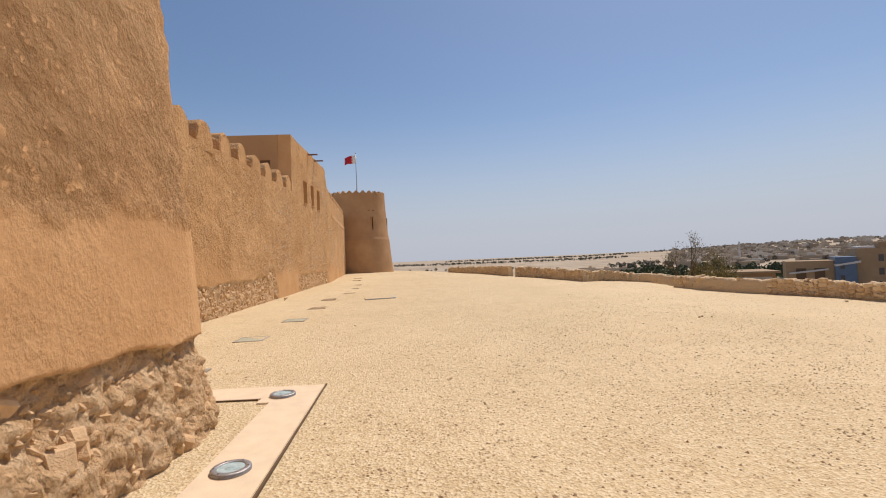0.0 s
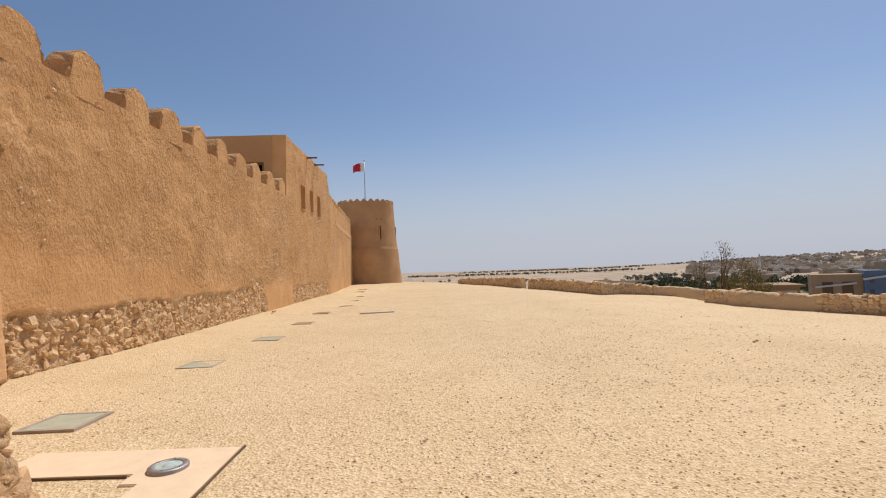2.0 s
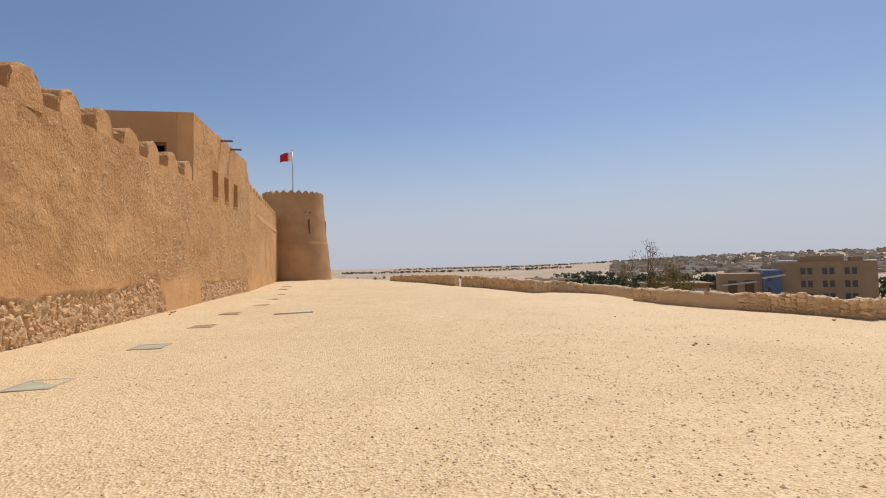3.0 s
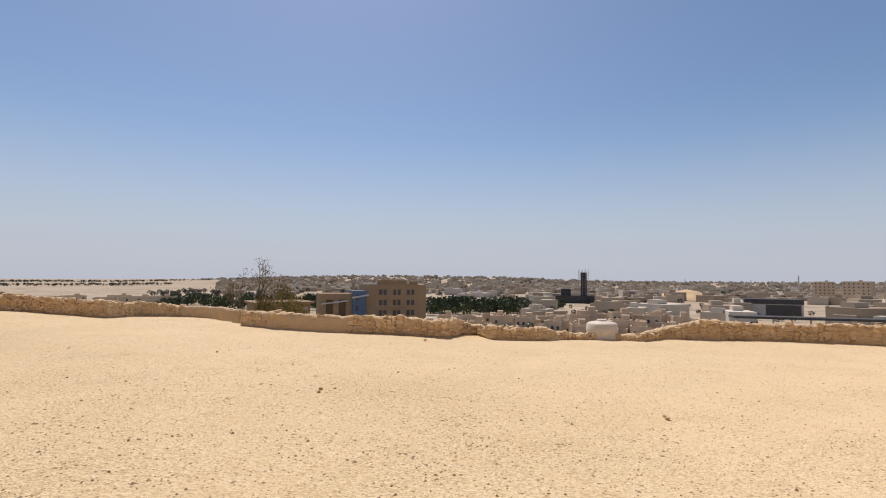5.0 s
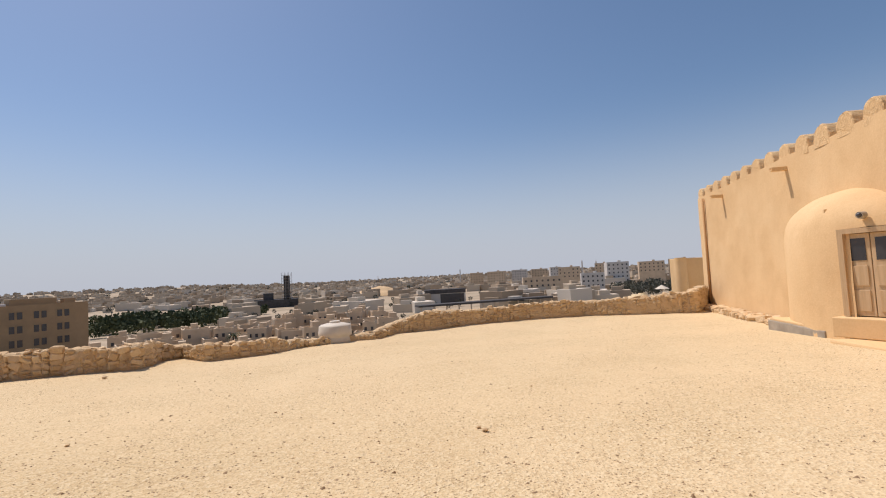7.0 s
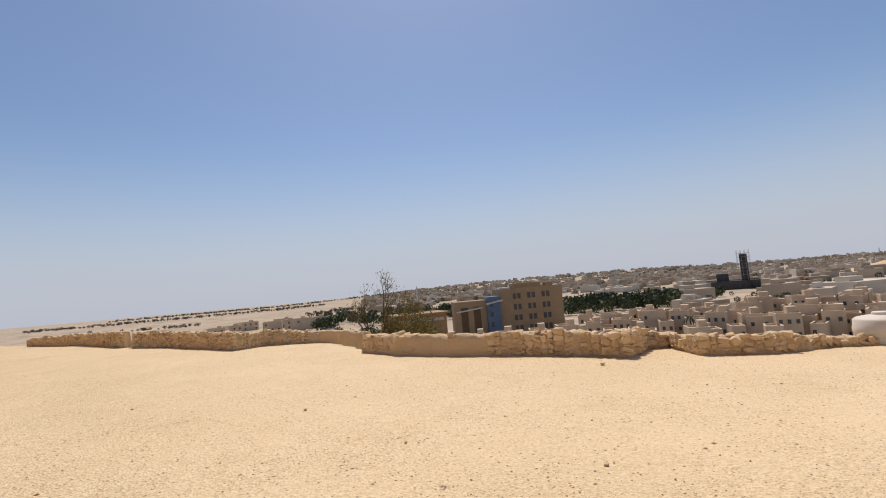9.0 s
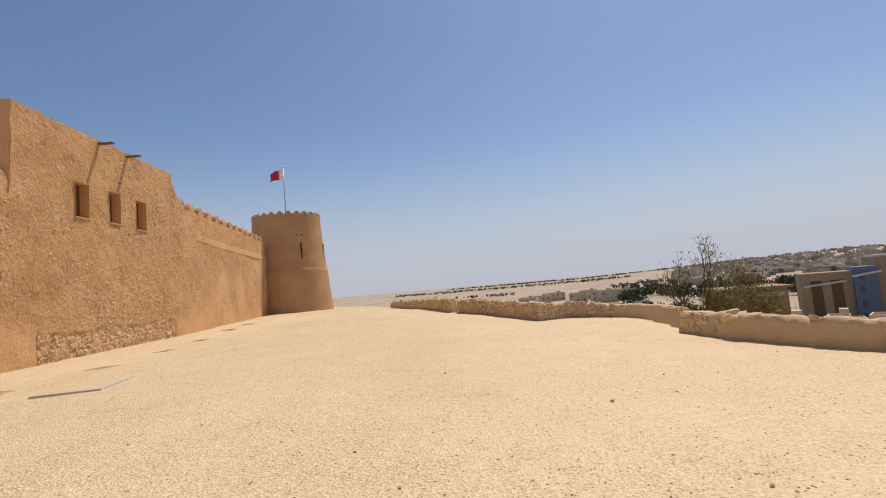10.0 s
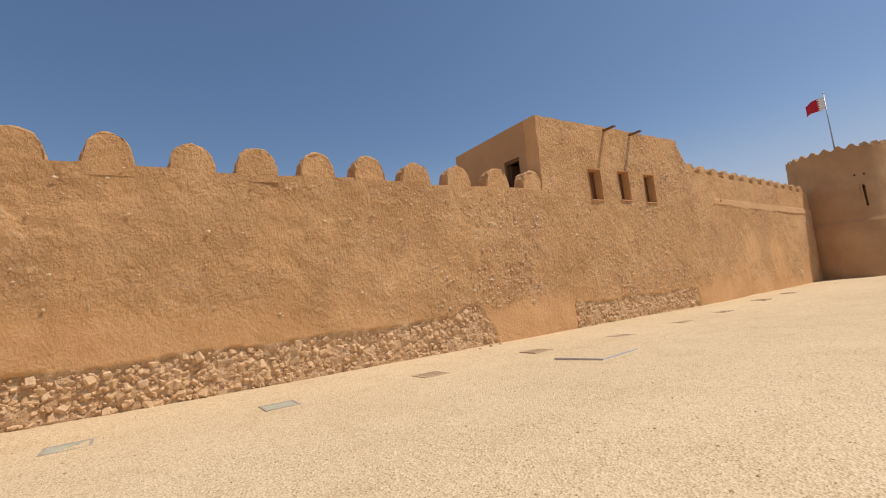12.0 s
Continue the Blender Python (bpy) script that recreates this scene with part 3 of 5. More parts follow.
def room():
    """Roof, side wall with a doorway, and the far side of the upper room."""
    s0, s1, z1 = ROOM
    deep = 5.0
    m = on_wall(0, 0, 0)
    bm = bmesh.new()
    d0, d1, dh = 1.00, 1.86, 6.80
    t = 0.35
    add_box(bm, s0, s0 + t, 0.62, d0, 4.2, z1 - 0.01, m)
    add_box(bm, s0, s0 + t, d1, deep, 4.2, z1 - 0.01, m)
    add_box(bm, s0, s0 + t, d0, d1, dh, z1 - 0.01, m)
    add_box(bm, s1 - t, s1, 0.62, deep, 4.2, z1 - 0.01, m)
    add_box(bm, s0 + t, s1 - t, deep - t, deep, 4.2, z1 - 0.01, m)
    side = part("room_side_wall", bm, MUD_SMOOTH, wall_west, "smooth brown plastered side of the upper room")
    part("room_roof", box(s0 + t, s1 - t, 0.62, deep - t, z1 - 0.42, z1 - 0.22, m=m), MUD_SMOOTH, wall_west)
    part("wall_walk", box(S0, 13.0, 0.6, 6.0, 4.3, 4.5, m=m), MUD_SMOOTH, wall_west)
    frame_bm = bmesh.new()
    for a, b in ((d0, d0 + 0.09), (d1 - 0.09, d1)):
        add_box(frame_bm, s0 + 0.05, s0 + 0.2, a, b, 4.2, dh, m)
    add_box(frame_bm, s0 + 0.05, s0 + 0.2, d0 + 0.09, d1 - 0.09, dh - 0.12, dh, m)
    door = thing("door_1", "half-open dark wooden door on the wall walk", "door", kind="structure")
    part("door_frame", frame_bm, SHUTTER, door)
    part("door_leaf", box(s0 + 0.18, s0 + 0.95, d1 - 0.15, d1 - 0.10, 4.22, dh - 0.13, 0.008, m), SHUTTER, door)


room()


def window(n, a, b, c, d):
    w = thing("window_%d" % n, "deep-set window closed by brown wooden shutters", "window", kind="structure")
    m = on_wall(0, 0, 0)
    y = 0.30
    f = bmesh.new()
    add_box(f, a, a + 0.06, y, y + 0.1, c, d, m)
    add_box(f, b - 0.06, b, y, y + 0.1, c, d, m)
    add_box(f, a + 0.06, b - 0.06, y, y + 0.1, c, c + 0.06, m)
    add_box(f, a + 0.06, b - 0.06, y, y + 0.1, d - 0.06, d, m)
    part("window_frame", f, SHUTTER, w)
    k = (b - a - 0.12) / 4
    for j in range(4):
        part("plank", box(a + 0.06 + j * k + 0.004, a + 0.06 + (j + 1) * k - 0.004, y + 0.03, y + 0.07, c + 0.06, d - 0.06, 0.004, m), SHUTTER, w)
    part("window_sill", box(a - 0.04, b + 0.04, -0.05, 0.3, c - 0.05, c + 0.002, 0.012, m), MUD_SMOOTH, w)


for n, (a, b, c, d) in enumerate(WINDOWS):
    window(n + 1, a, b, c, d)

BIG_MERLONS = [merlon_mesh("merlon", 0.96, 0.68, 0.5, MUD, False, 0.035, i) for i in range(5)]
SMALL_MERLONS = [merlon_mesh("small_merlon", 0.82, 0.50, 0.42, MUD, False, 0.03, 20 + i) for i in range(4)]
for i, s in enumerate((-14.3, -12.8, -11.28, -9.76, -8.17, -6.75, -5.22, -3.73, -2.21, -0.64, 0.97, 2.6)):
    part_data("merlon", BIG_MERLONS[i % 5], wall_west, on_wall(s, -0.03, WALK_Z - 0.02, (i * 37 % 5) - 2) @ Matrix.Diagonal((1 + 0.03 * ((i * 7) % 3), 1, 0.94 + 0.05 * ((i * 5) % 4), 1)))
for i in range(13):
    part_data("small_merlon", SMALL_MERLONS[i % 4], wall_west, on_wall(13.5 + i * 1.36, -0.08, FAR_Z - 0.04, (i * 31 % 5) - 2))

m_wall = on_wall(BEND + 0.001, 0, 0) @ Matrix.Translation((-BEND, 0, 0))


def repair(name, s0, s1, z0, z1, seed, material, label):
    """A patch of later plaster with a wavering edge, a finger proud of the wall."""
    r = np.random.default_rng(seed)
    bm = bmesh.new()
    n = 40
    ring = []
    for i in range(n):
        t = 2 * math.pi * i / n
        c, q = math.cos(t), math.sin(t)
        e = 1.0 / max(abs(c), abs(q)) ** 0.75 * (1 + 0.07 * r.normal())
        ring.append(((s0 + s1) / 2 + (s1 - s0) / 2 * c * e, (z0 + z1) / 2 + (z1 - z0) / 2 * q * e))
    front = [bm.verts.new(m_wall @ Vector((a, -0.022, b))) for a, b in ring]
    rear = [bm.verts.new(m_wall @ Vector((a, 0.06, b))) for a, b in ring]
    bm.faces.new(front)
    for i in range(n):
        bm.faces.new((front[i], rear[i], rear[(i + 1) % n], front[(i + 1) % n]))
    bmesh.ops.recalc_face_normals(bm, faces=bm.faces[:])
    bmesh.ops.triangulate(bm, faces=[f for f in bm.faces if len(f.verts) > 4])
    part(name, bm, material, wall_west, label)


repair("repair_band", 15.8, 30.2, 5.05, 5.36, 1, MUD_PALE, "pale plaster repair band")

# wooden rain spouts over the windows, each over a worn run-off line
for s in (6.98, 8.72):
    sp = thing("rain_spout", "weathered wooden rain spout jutting from the plaster", "spout", "rain spouts of the upper room")
    sp.matrix_basis = on_wall(s, 0, 7.90)
    bm = bmesh.new()
    add_box(bm, -0.07, 0.07, -0.56, 0.2, -0.02, 0.0)
    add_box(bm, -0.07, -0.05, -0.56, 0.2, 0.0, 0.04)
    add_box(bm, 0.05, 0.07, -0.56, 0.2, 0.0, 0.04)
    part("trough", bm, SHUTTER, sp)


def rubble_strip(owner, track, u0, u1, top, base, count, parts, size, back=0.09, seed=1, pool=None, fill=None):
    """Bare stones of a wall's foot: the first ones are pieces, the rest one joined mesh."""
    rng = np.random.default_rng(seed)
    pool = pool or CHUNKS
    rest = []
    step = max(size[0] * 0.9, 0.05)
    made = 0
    for k in range(count):
        u = u0 + (u1 - u0) * rng.random()
        zt = float(top(u))
        zb = float(base(u))
        if zt - zb < 0.06:
            continue
        w = size[0] + (size[1] - size[0]) * rng.random() ** 2
        z = zb + 0.02 + (max(zt - zb - 0.10, 0.02)) * rng.random()
        x, y, nx, ny = [float(v[0]) for v in track.at(np.array([u]))]
        d = -back + 0.056 - 0.42 * w + rng.random() * 0.02
        m = pose(x + nx * d, y + ny * d, z, rng.normal() * 25, rng.normal() * 30, rng.random() * 360) @ Matrix.Diagonal((w * (0.8 + 0.5 * rng.random()), w * (0.7 + 0.4 * rng.random()), w * (0.6 + 0.5 * rng.random()), 1))
        if made < parts:
            part_data("stone", pool[k % len(pool)], owner, m)
            made += 1
        else:
            rest.append(m)
    if rest:
        me = joined_rocks("small_stones", rest, fill or RUBBLE_FILL)
        o = part_data("small_stones", me, owner, Matrix())
        o["kind"] = "stuff"


rubble_strip(wall_west, long_track, 0.2, 14.75, lambda u: strip_top(u + S0), long_base, 1500, 230, (0.07, 0.25), seed=2)
rubble_strip(wall_west, long_track, 4.0 - S0, 12.15 - S0, lambda u: strip_top(u + S0), long_base, 800, 60, (0.07, 0.22), seed=3)



def wall_chips():
    """Pale stone chips that show through the coarse plaster of the long wall."""
    r = np.random.default_rng(15)
    n = 30000
    s = -14 + 44 * r.random(n)
    z = 0.5 + 7.7 * r.random(n) ** 1.15
    p = np.stack([s, 0 * s, z], 1)
    keep = (z < long_top(s - S0) - 0.05) & (z > np.maximum(strip_top(s), 0.3) + 0.06) & (long_coarse(s - S0, z) > 0.5)
    dens = 0.05 + 0.8 * smooth01(noise3(p, 0.45), -0.25, 0.5) * smooth01(s, -7, 3)
    keep &= r.random(n) < dens
    for a, b, c, d in WINDOWS:
        keep &= ~((s > a - 0.08) & (s < b + 0.08) & (z > c - 0.08) & (z < d + 0.08))
    s, z = s[keep], z[keep]
    base_v = np.array([(1, 0, 0), (-1, 0, 0), (0, 0, 1), (0, 0, -1), (0, 0.7, 0.1)], float)
    base_f = np.array([(0, 4, 2), (2, 4, 1), (1, 4, 3), (3, 4, 0)])
    vs, fs = [], []
    for i in range(len(s)):
        w = 0.014 + 0.036 * r.random() ** 1.6
        t = r.random() * 6.283
        v = base_v * (1 + 0.4 * r.normal(size=(5, 1))) * w
        c, q = math.cos(t), math.sin(t)
        a, b = s[i] + v[:, 0] * c - v[:, 2] * q, z[i] + (v[:, 0] * q + v[:, 2] * c) * 0.8
        d = 0.012 + v[:, 1]
        px, py, qx, qy = long_track.at(a - S0)
        vs.append(np.stack([px + d * qx, py + d * qy, b], 1))
        fs.append(base_f + 5 * i)
    me = from_arrays("stone_chips", np.concatenate(vs), np.concatenate(fs), CHIP, False)
    o = part_data("stone_chips", me, wall_west, Matrix())
    o["kind"] = "stuff"


CHIP = mat_stone("chip_stone", (0.60, 0.41, 0.22), (0.72, 0.55, 0.34), (0.86, 0.75, 0.57), True, 0.004)
wall_chips()

# ---- the block that juts out beside the start of the walk ----
near_track = Track([(-2.25, -9.0), (-2.34, 0.0), (-2.40, 4.12), (-2.42, 4.58), (-2.47, 4.79), (-2.62, 4.92), (-2.85, 4.97), (-6.6, 5.00)])
NEAR_TOP = 7.6


def near_strip(u):
    u = np.asarray(u)
    return 0.94 + 0.035 * np.sin(u * 1.7) + 0.02 * np.sin(u * 6.1)


def near_coarse(u, z):
    p = np.stack([u, 0 * u, z], 1)
    line = 1.95 + 0.12 * noise3(p, (1.3, 1, 1)) + 0.07 * noise3(p, (5, 1, 4))
    return np.where(z < near_strip(u), 1.0, np.maximum(smooth01(z - line, -0.05, 0.12), 0.16))


wall_block = thing("wall_block", "jutting tan mud-plastered wall end with a bare rubble foot", "fort wall", kind="structure")
me = relief_wall("plaster_face", near_track, MUD_NEAR, 0.028, lambda u: 0.0 * np.asarray(u), lambda u: NEAR_TOP + 0.0 * np.asarray(u), 0.072, near_coarse,
                 lambda u, z: np.where(z < near_strip(u) - 1e-4, 0.015, 0.0) + 0 * z, thick=0.9, amp=1.25,
                 extra=lambda u, z: np.where(z < near_strip(u) - 1e-4, 0.20 * np.clip(0.9 - z, 0, 1) + 1.5 * crumble(u, z, 7.5), 0.065), snap=near_strip, foot_material=RUBBLE_FACE)
part_data("plaster_face", me, wall_block, Matrix())
part("wall_core", box(-6.2, -3.4, -9.0, 4.1, -0.2, NEAR_TOP - 0.3), MUD_SMOOTH, wall_block)


def near_stones():
    rng = np.random.default_rng(11)
    rest = []
    made = 0
    for k in range(760):
        u = 6.0 + rng.random() * 10.9 if k > 700 else 10.2 + rng.random() * 5.2
        zt = float(near_strip(u))
        z = 0.02 + (zt - 0.08) * rng.random()
        w = 0.05 + 0.17 * rng.random() ** 2.4
        x, y, nx, ny = [float(v[0]) for v in near_track.at(np.array([u]))]
        d = -0.06 + 0.20 * (0.9 - z) - 0.072 * z + rng.normal() * 0.012 + 0.038 - 0.455 * w
        m = pose(x + nx * d, y + ny * d, z, rng.normal() * 25, rng.normal() * 30, rng.random() * 360) @ Matrix.Diagonal((w * (0.8 + 0.6 * rng.random()), w * (0.7 + 0.4 * rng.random()), w * (0.5 + 0.5 * rng.random()), 1))
        if made < 280 and k <= 700 and w > 0.075:
            part_data("stone", CHUNKS[k % len(CHUNKS)], wall_block, m)
            made += 1
        else:
            rest.append(m)
    o = part_data("small_stones", joined_rocks("small_stones", rest, RUBBLE_FILL, len(ROCKS)), wall_block, Matrix())
    o["kind"] = "stuff"


near_stones()

# ---- the round corner tower ----
TOWER = (-8.90, 54.53)


def tower():
    tw = thing("corner_tower", "round tapering mud-plastered corner tower with toothed battlements", "tower", kind="structure")
    prof = [(-0.6, 3.98), (0.38, 3.84), (1.3, 3.73), (2.6, 3.59), (4.08, 3.47), (4.16, 3.41), (5.6, 3.28), (7.4, 3.16), (9.0, 3.08)]
    n = 160
    verts, faces = [], []
    zz = np.append(np.arange(-0.6, 8.95, 0.12), 9.0)
    a = np.linspace(0, 2 * math.pi, n, endpoint=False)
    slits = [(math.atan2(-3.11, 2.33), 5.08, 6.46), (math.atan2(0.4, 11.0), 5.08, 6.46), (math.atan2(8, 8.0), 5.08, 6.46)]
    rr = np.interp(zz, [p[0] for p in prof], [p[1] for p in prof])
    for z, r in zip(zz, rr):
        p = np.stack([r * np.cos(a), r * np.sin(a), np.full(n, z)], 1)
        d = 0.04 * noise3(p, 0.5) + 0.015 * noise3(p, 2.0)
        p[:, :2] *= ((r + d) / r)[:, None]
        verts.append(p)
    half = 0.11
    for k in range(len(zz) - 1):
        for j in range(n):
            am = (a[j] + math.pi / n)
            zm = (zz[k] + zz[k + 1]) / 2
            if any(abs((am - sa + math.pi) % (2 * math.pi) - math.pi) * 3.3 < half and z0 < zm < z1 for sa, z0, z1 in slits):
                continue
            b = (j + 1) % n
            faces.append((k * n + j, k * n + b, (k + 1) * n + b, (k + 1) * n + j))
    me = from_arrays("tower_face", np.concatenate(verts), faces, TOWER_MUD)
    set_coarse(me, 0.12)
    at = pose(TOWER[0], TOWER[1], 0)
    part_data("tower_face", me, tw, at)
    bm = bmesh.new()
    bmesh.ops.create_cone(bm, cap_ends=True, segments=48, radius1=2.75, radius2=2.6, depth=8.0, matrix=at @ Matrix.Translation((0, 0, 4.5)))
    part("tower_core", bm, DARK, tw)
    bm = bmesh.new()
    ring = [bmesh.ops.create_circle(bm, cap_ends=False, segments=n, radius=r, matrix=at @ Matrix.Translation((0, 0, 8.99)))["verts"] for r in (3.08, 2.55)]
    for j in range(n):
        bm.faces.new((ring[0][j], ring[0][(j + 1) % n], ring[1][(j + 1) % n], ring[1][j]))
    part("parapet_top", bm, TOWER_MUD, tw)
    teeth = [merlon_mesh("tooth", 0.75, 0.44, 0.3, TOWER_MUD, True, 0.02, 70 + i) for i in range(3)]
    for j in range(26):
        ang = 2 * math.pi * j / 26
        part_data("tooth", teeth[j % 3], tw, at @ pose(3.08 * math.cos(ang), 3.08 * math.sin(ang), 8.97, 0, 0, math.degrees(ang) + 90))
    for sa, z0, z1 in slits:
        m = at @ pose(0, 0, 0, 0, 0, math.degrees(sa))
        bm = bmesh.new()
        add_box(bm, 2.7, 3.3, -half - 0.06, -half + 0.015, z0 - 0.05, z1 + 0.05, m)
        add_box(bm, 2.7, 3.3, half - 0.015, half + 0.06, z0 - 0.05, z1 + 0.05, m)
        part("slit_jamb", bm, TOWER_MUD, tw)
    for da, z in ((0.06, 7.2), (-0.10, 7.2), (-0.42, 5.2)):
        sa = slits[0][0] + da
        bm = bmesh.new()
        bmesh.ops.create_cone(bm, cap_ends=True, segments=10, radius1=0.05, radius2=0.05, depth=0.12, matrix=at @ pose(3.18 * math.cos(sa), 3.18 * math.sin(sa), z, 0, 90, math.degrees(sa)))
        part("drain_hole", bm, DARK, tw)


tower()


def flag():
    pole = thing("flagpole", "thin grey metal flagpole standing on the tower", "flagpole", at=pose(-8.92, 54.5, 8.0))
    bm = bmesh.new()
    bmesh.ops.create_cone(bm, cap_ends=True, segments=14, radius1=0.055, radius2=0.035, depth=6.1, matrix=Matrix.Translation((0, 0, 3.05)))
    part("pole", bm, POLE_PAINT, pole, smooth=True)
    bm = bmesh.new()
    bmesh.ops.create_uvsphere(bm, u_segments=12, v_segments=8, radius=0.07, matrix=Matrix.Translation((0, 0, 6.13)))
    part("finial", bm, POLE_PAINT, pole, smooth=True)
    cloth = thing("flag", "red flag with a white serrated hoist, flying in the wind", "flag", at=pose(-8.92, 54.5, 12.95))
    w, h, n, m = 1.35, 0.95, 40, 20

    def place(a, b):
        x = -a * w * 0.97
        drop = -0.16 * a * a
        return (x, 0.16 * math.sin(a * 7 + b * 1.2) * (0.25 + a), b * h * (1 - 0.12 * a) + drop)

    white, red = bmesh.new(), bmesh.new()
    for bmx, inside in ((white, True), (red, False)):
        grid = {}
        for j in range(m):
            b0, b1 = j / m, (j + 1) / m
            for i in range(n):
                def edge_a(b):
                    f = (b * 5) % 1.0
                    return 0.26 + 0.13 * (1 - abs(2 * f - 1))
                lo0, lo1 = (0, 0) if inside else (edge_a(b0), edge_a(b1 - 1e-6))
                hi0, hi1 = (edge_a(b0), edge_a(b1 - 1e-6)) if inside else (1, 1)
                t0, t1 = i / n, (i + 1) / n
                q = [place(lo0 + (hi0 - lo0) * t0, b0), place(lo0 + (hi0 - lo0) * t1, b0), place(lo1 + (hi1 - lo1) * t1, b1), place(lo1 + (hi1 - lo1) * t0, b1)]
                bmx.faces.new([bmx.verts.new(c) for c in q])
        bmesh.ops.remove_doubles(bmx, verts=bmx.verts[:], dist=0.0005)
        bmesh.ops.solidify(bmx, geom=bmx.faces[:], thickness=0.006)
    part("hoist_band", white, FLAG_WHITE, cloth, "white serrated band", True)
    part("fly", red, FLAG_RED, cloth, "deep red cloth", True)


flag()

# ---- the low stone walls along the terrace's edge ----


PARAPET_ROCKS = BLOCKS + [rock_mesh("limestone_rock", 130 + i, PARAPET_STONE, 0.85, 0.24) for i in range(6)]


def low_wall(run, seed, smooth_spans=()):
    """A knee-high rubble wall: an uneven core with stones set in its faces and along its top."""
    w = thing("terrace_wall", "low pale limestone rubble wall edging the terrace", "low wall", "low walls of the terrace", kind="structure")
    tr = Track([(x, y) for x, y, h in run])
    hs = np.array([h for x, y, h in run])
    length = tr.l[-1]

    def height(u):
        u = np.asarray(u, float)
        p = np.stack([u, 0 * u, 0 * u + seed], 1)
        return np.maximum(np.interp(u, tr.l, hs) * 1.04 + 0.045 * noise3(p, 1.6) + 0.03 * noise3(p, 4.5), 0.05)

    us = np.linspace(0, length, int(length / 0.07) + 2)
    x, y, nx, ny = tr.at(us)
    g = terrace_z(x, y)
    hh = height(us)
    half = 0.20
    prof = [(1.15, -0.4), (1.12, 0.1), (1.05, 0.45), (1.0, 0.8), (0.85, 0.97), (0.3, 1.02), (-0.3, 1.0), (-0.85, 0.97), (-1.0, 0.8), (-1.05, 0.4), (-1.15, -1.5)]
    rows = []
    for a, b in prof:
        z = g + (b * hh if b > 0 else b)
        p = np.stack([x + nx * a * half, y + ny * a * half, z], 1)
        d = 0.04 * noise3(p + seed, 2.6) + 0.035 * noise3(p + seed, 7)
        p[:, 0] += nx * d
        p[:, 1] += ny * d
        p[:, 2] += d * (b > 0.5)
        rows.append(p)
    n, k = len(us), len(prof)
    v = np.concatenate(rows)
    f = [(j * n + i, j * n + i + 1, (j + 1) * n + i + 1, (j + 1) * n + i) for j in range(k - 1) for i in range(n - 1)]
    f += [tuple(j * n for j in range(k))[::-1], tuple(j * n + n - 1 for j in range(k))]
    me = from_arrays("wall_core", v, [q for q in f if len(q) == 4], PARAPET_FILL)
    me2 = bpy.data.meshes.new("wall_core")
    me2.from_pydata([tuple(map(float, q)) for q in v], [], [tuple(map(int, q)) for q in f])
    me2.materials.append(PARAPET_FILL)
    me2.polygons.foreach_set("use_smooth", [True] * len(me2.polygons))
    part_data("wall_core", me2, w, Matrix())
    rng = np.random.default_rng(seed)
    made, rest = 0, []
    # the inner side looks to the terrace
    ax, ay, anx, any_ = tr.at(np.array([length / 2]))
    inner = -1.0 if (anx[0] * (ax[0] - 4) + any_[0] * (ay[0] - 10)) > 0 else 1.0
    for side in (inner, 0.0):
        u = 0.05
        while u < length - 0.05:
            h = float(height(np.array([u]))[0])
            wdt = 0.11 + 0.16 * rng.random()
            px, py, qx, qy = [float(q[0]) for q in tr.at(np.array([u + wdt / 2]))]
            base = gz(px, py)
            rough = not any(a < u < b for a, b in smooth_spans)
            if side == 0.0:
                z = base + h - 0.02
                off = (rng.random() - 0.5) * 0.2
                m = pose(px + qx * off, py + qy * off, z, rng.normal() * 8, rng.normal() * 8, math.degrees(math.atan2(-qx, qy)) + rng.normal() * 12) @ Matrix.Diagonal((wdt * 1.05, 0.24 + 0.14 * rng.random(), 0.09 + 0.08 * rng.random(), 1))
                if rng.random() < (0.85 if rough else 0.3):
                    if made < 290:
                        part_data("stone", PARAPET_ROCKS[int(rng.integers(16))], w, m)
                        made += 1
                    else:
                        rest.append(m)
            else:
                z = base + 0.05
                while z < base + h - 0.04:
                    sz = 0.07 + 0.10 * rng.random()
                    if rough or rng.random() < 0.06:
                        out = side * (half * 1.08 - 0.045 + 0.04 * rng.random())
                        m = pose(px + qx * out, py + qy * out, z + sz / 2, rng.normal() * 12, rng.normal() * 20, math.degrees(math.atan2(-qx, qy)) + rng.normal() * 14) @ Matrix.Diagonal((wdt * 1.1, 0.15, sz * 1.12, 1))
                        if made < 230:
                            part_data("stone", PARAPET_ROCKS[int(rng.integers(16))], w, m)
                            made += 1
                        else:
                            rest.append(m)
                    z += sz
            u += wdt * 0.95
    if rest:
        o = part_data("small_stones", joined_rocks("small_stones", rest, PARAPET_FILL), w, Matrix())
        o["kind"] = "stuff"
    return w


low_wall(PARAPETS[0], 4)
low_wall(PARAPETS[1], 9, [(11.2, 14.0)])
low_wall(PARAPETS[2], 14, [(1.0, 4.4)])

# ---- paving slab with lamps let into it ----


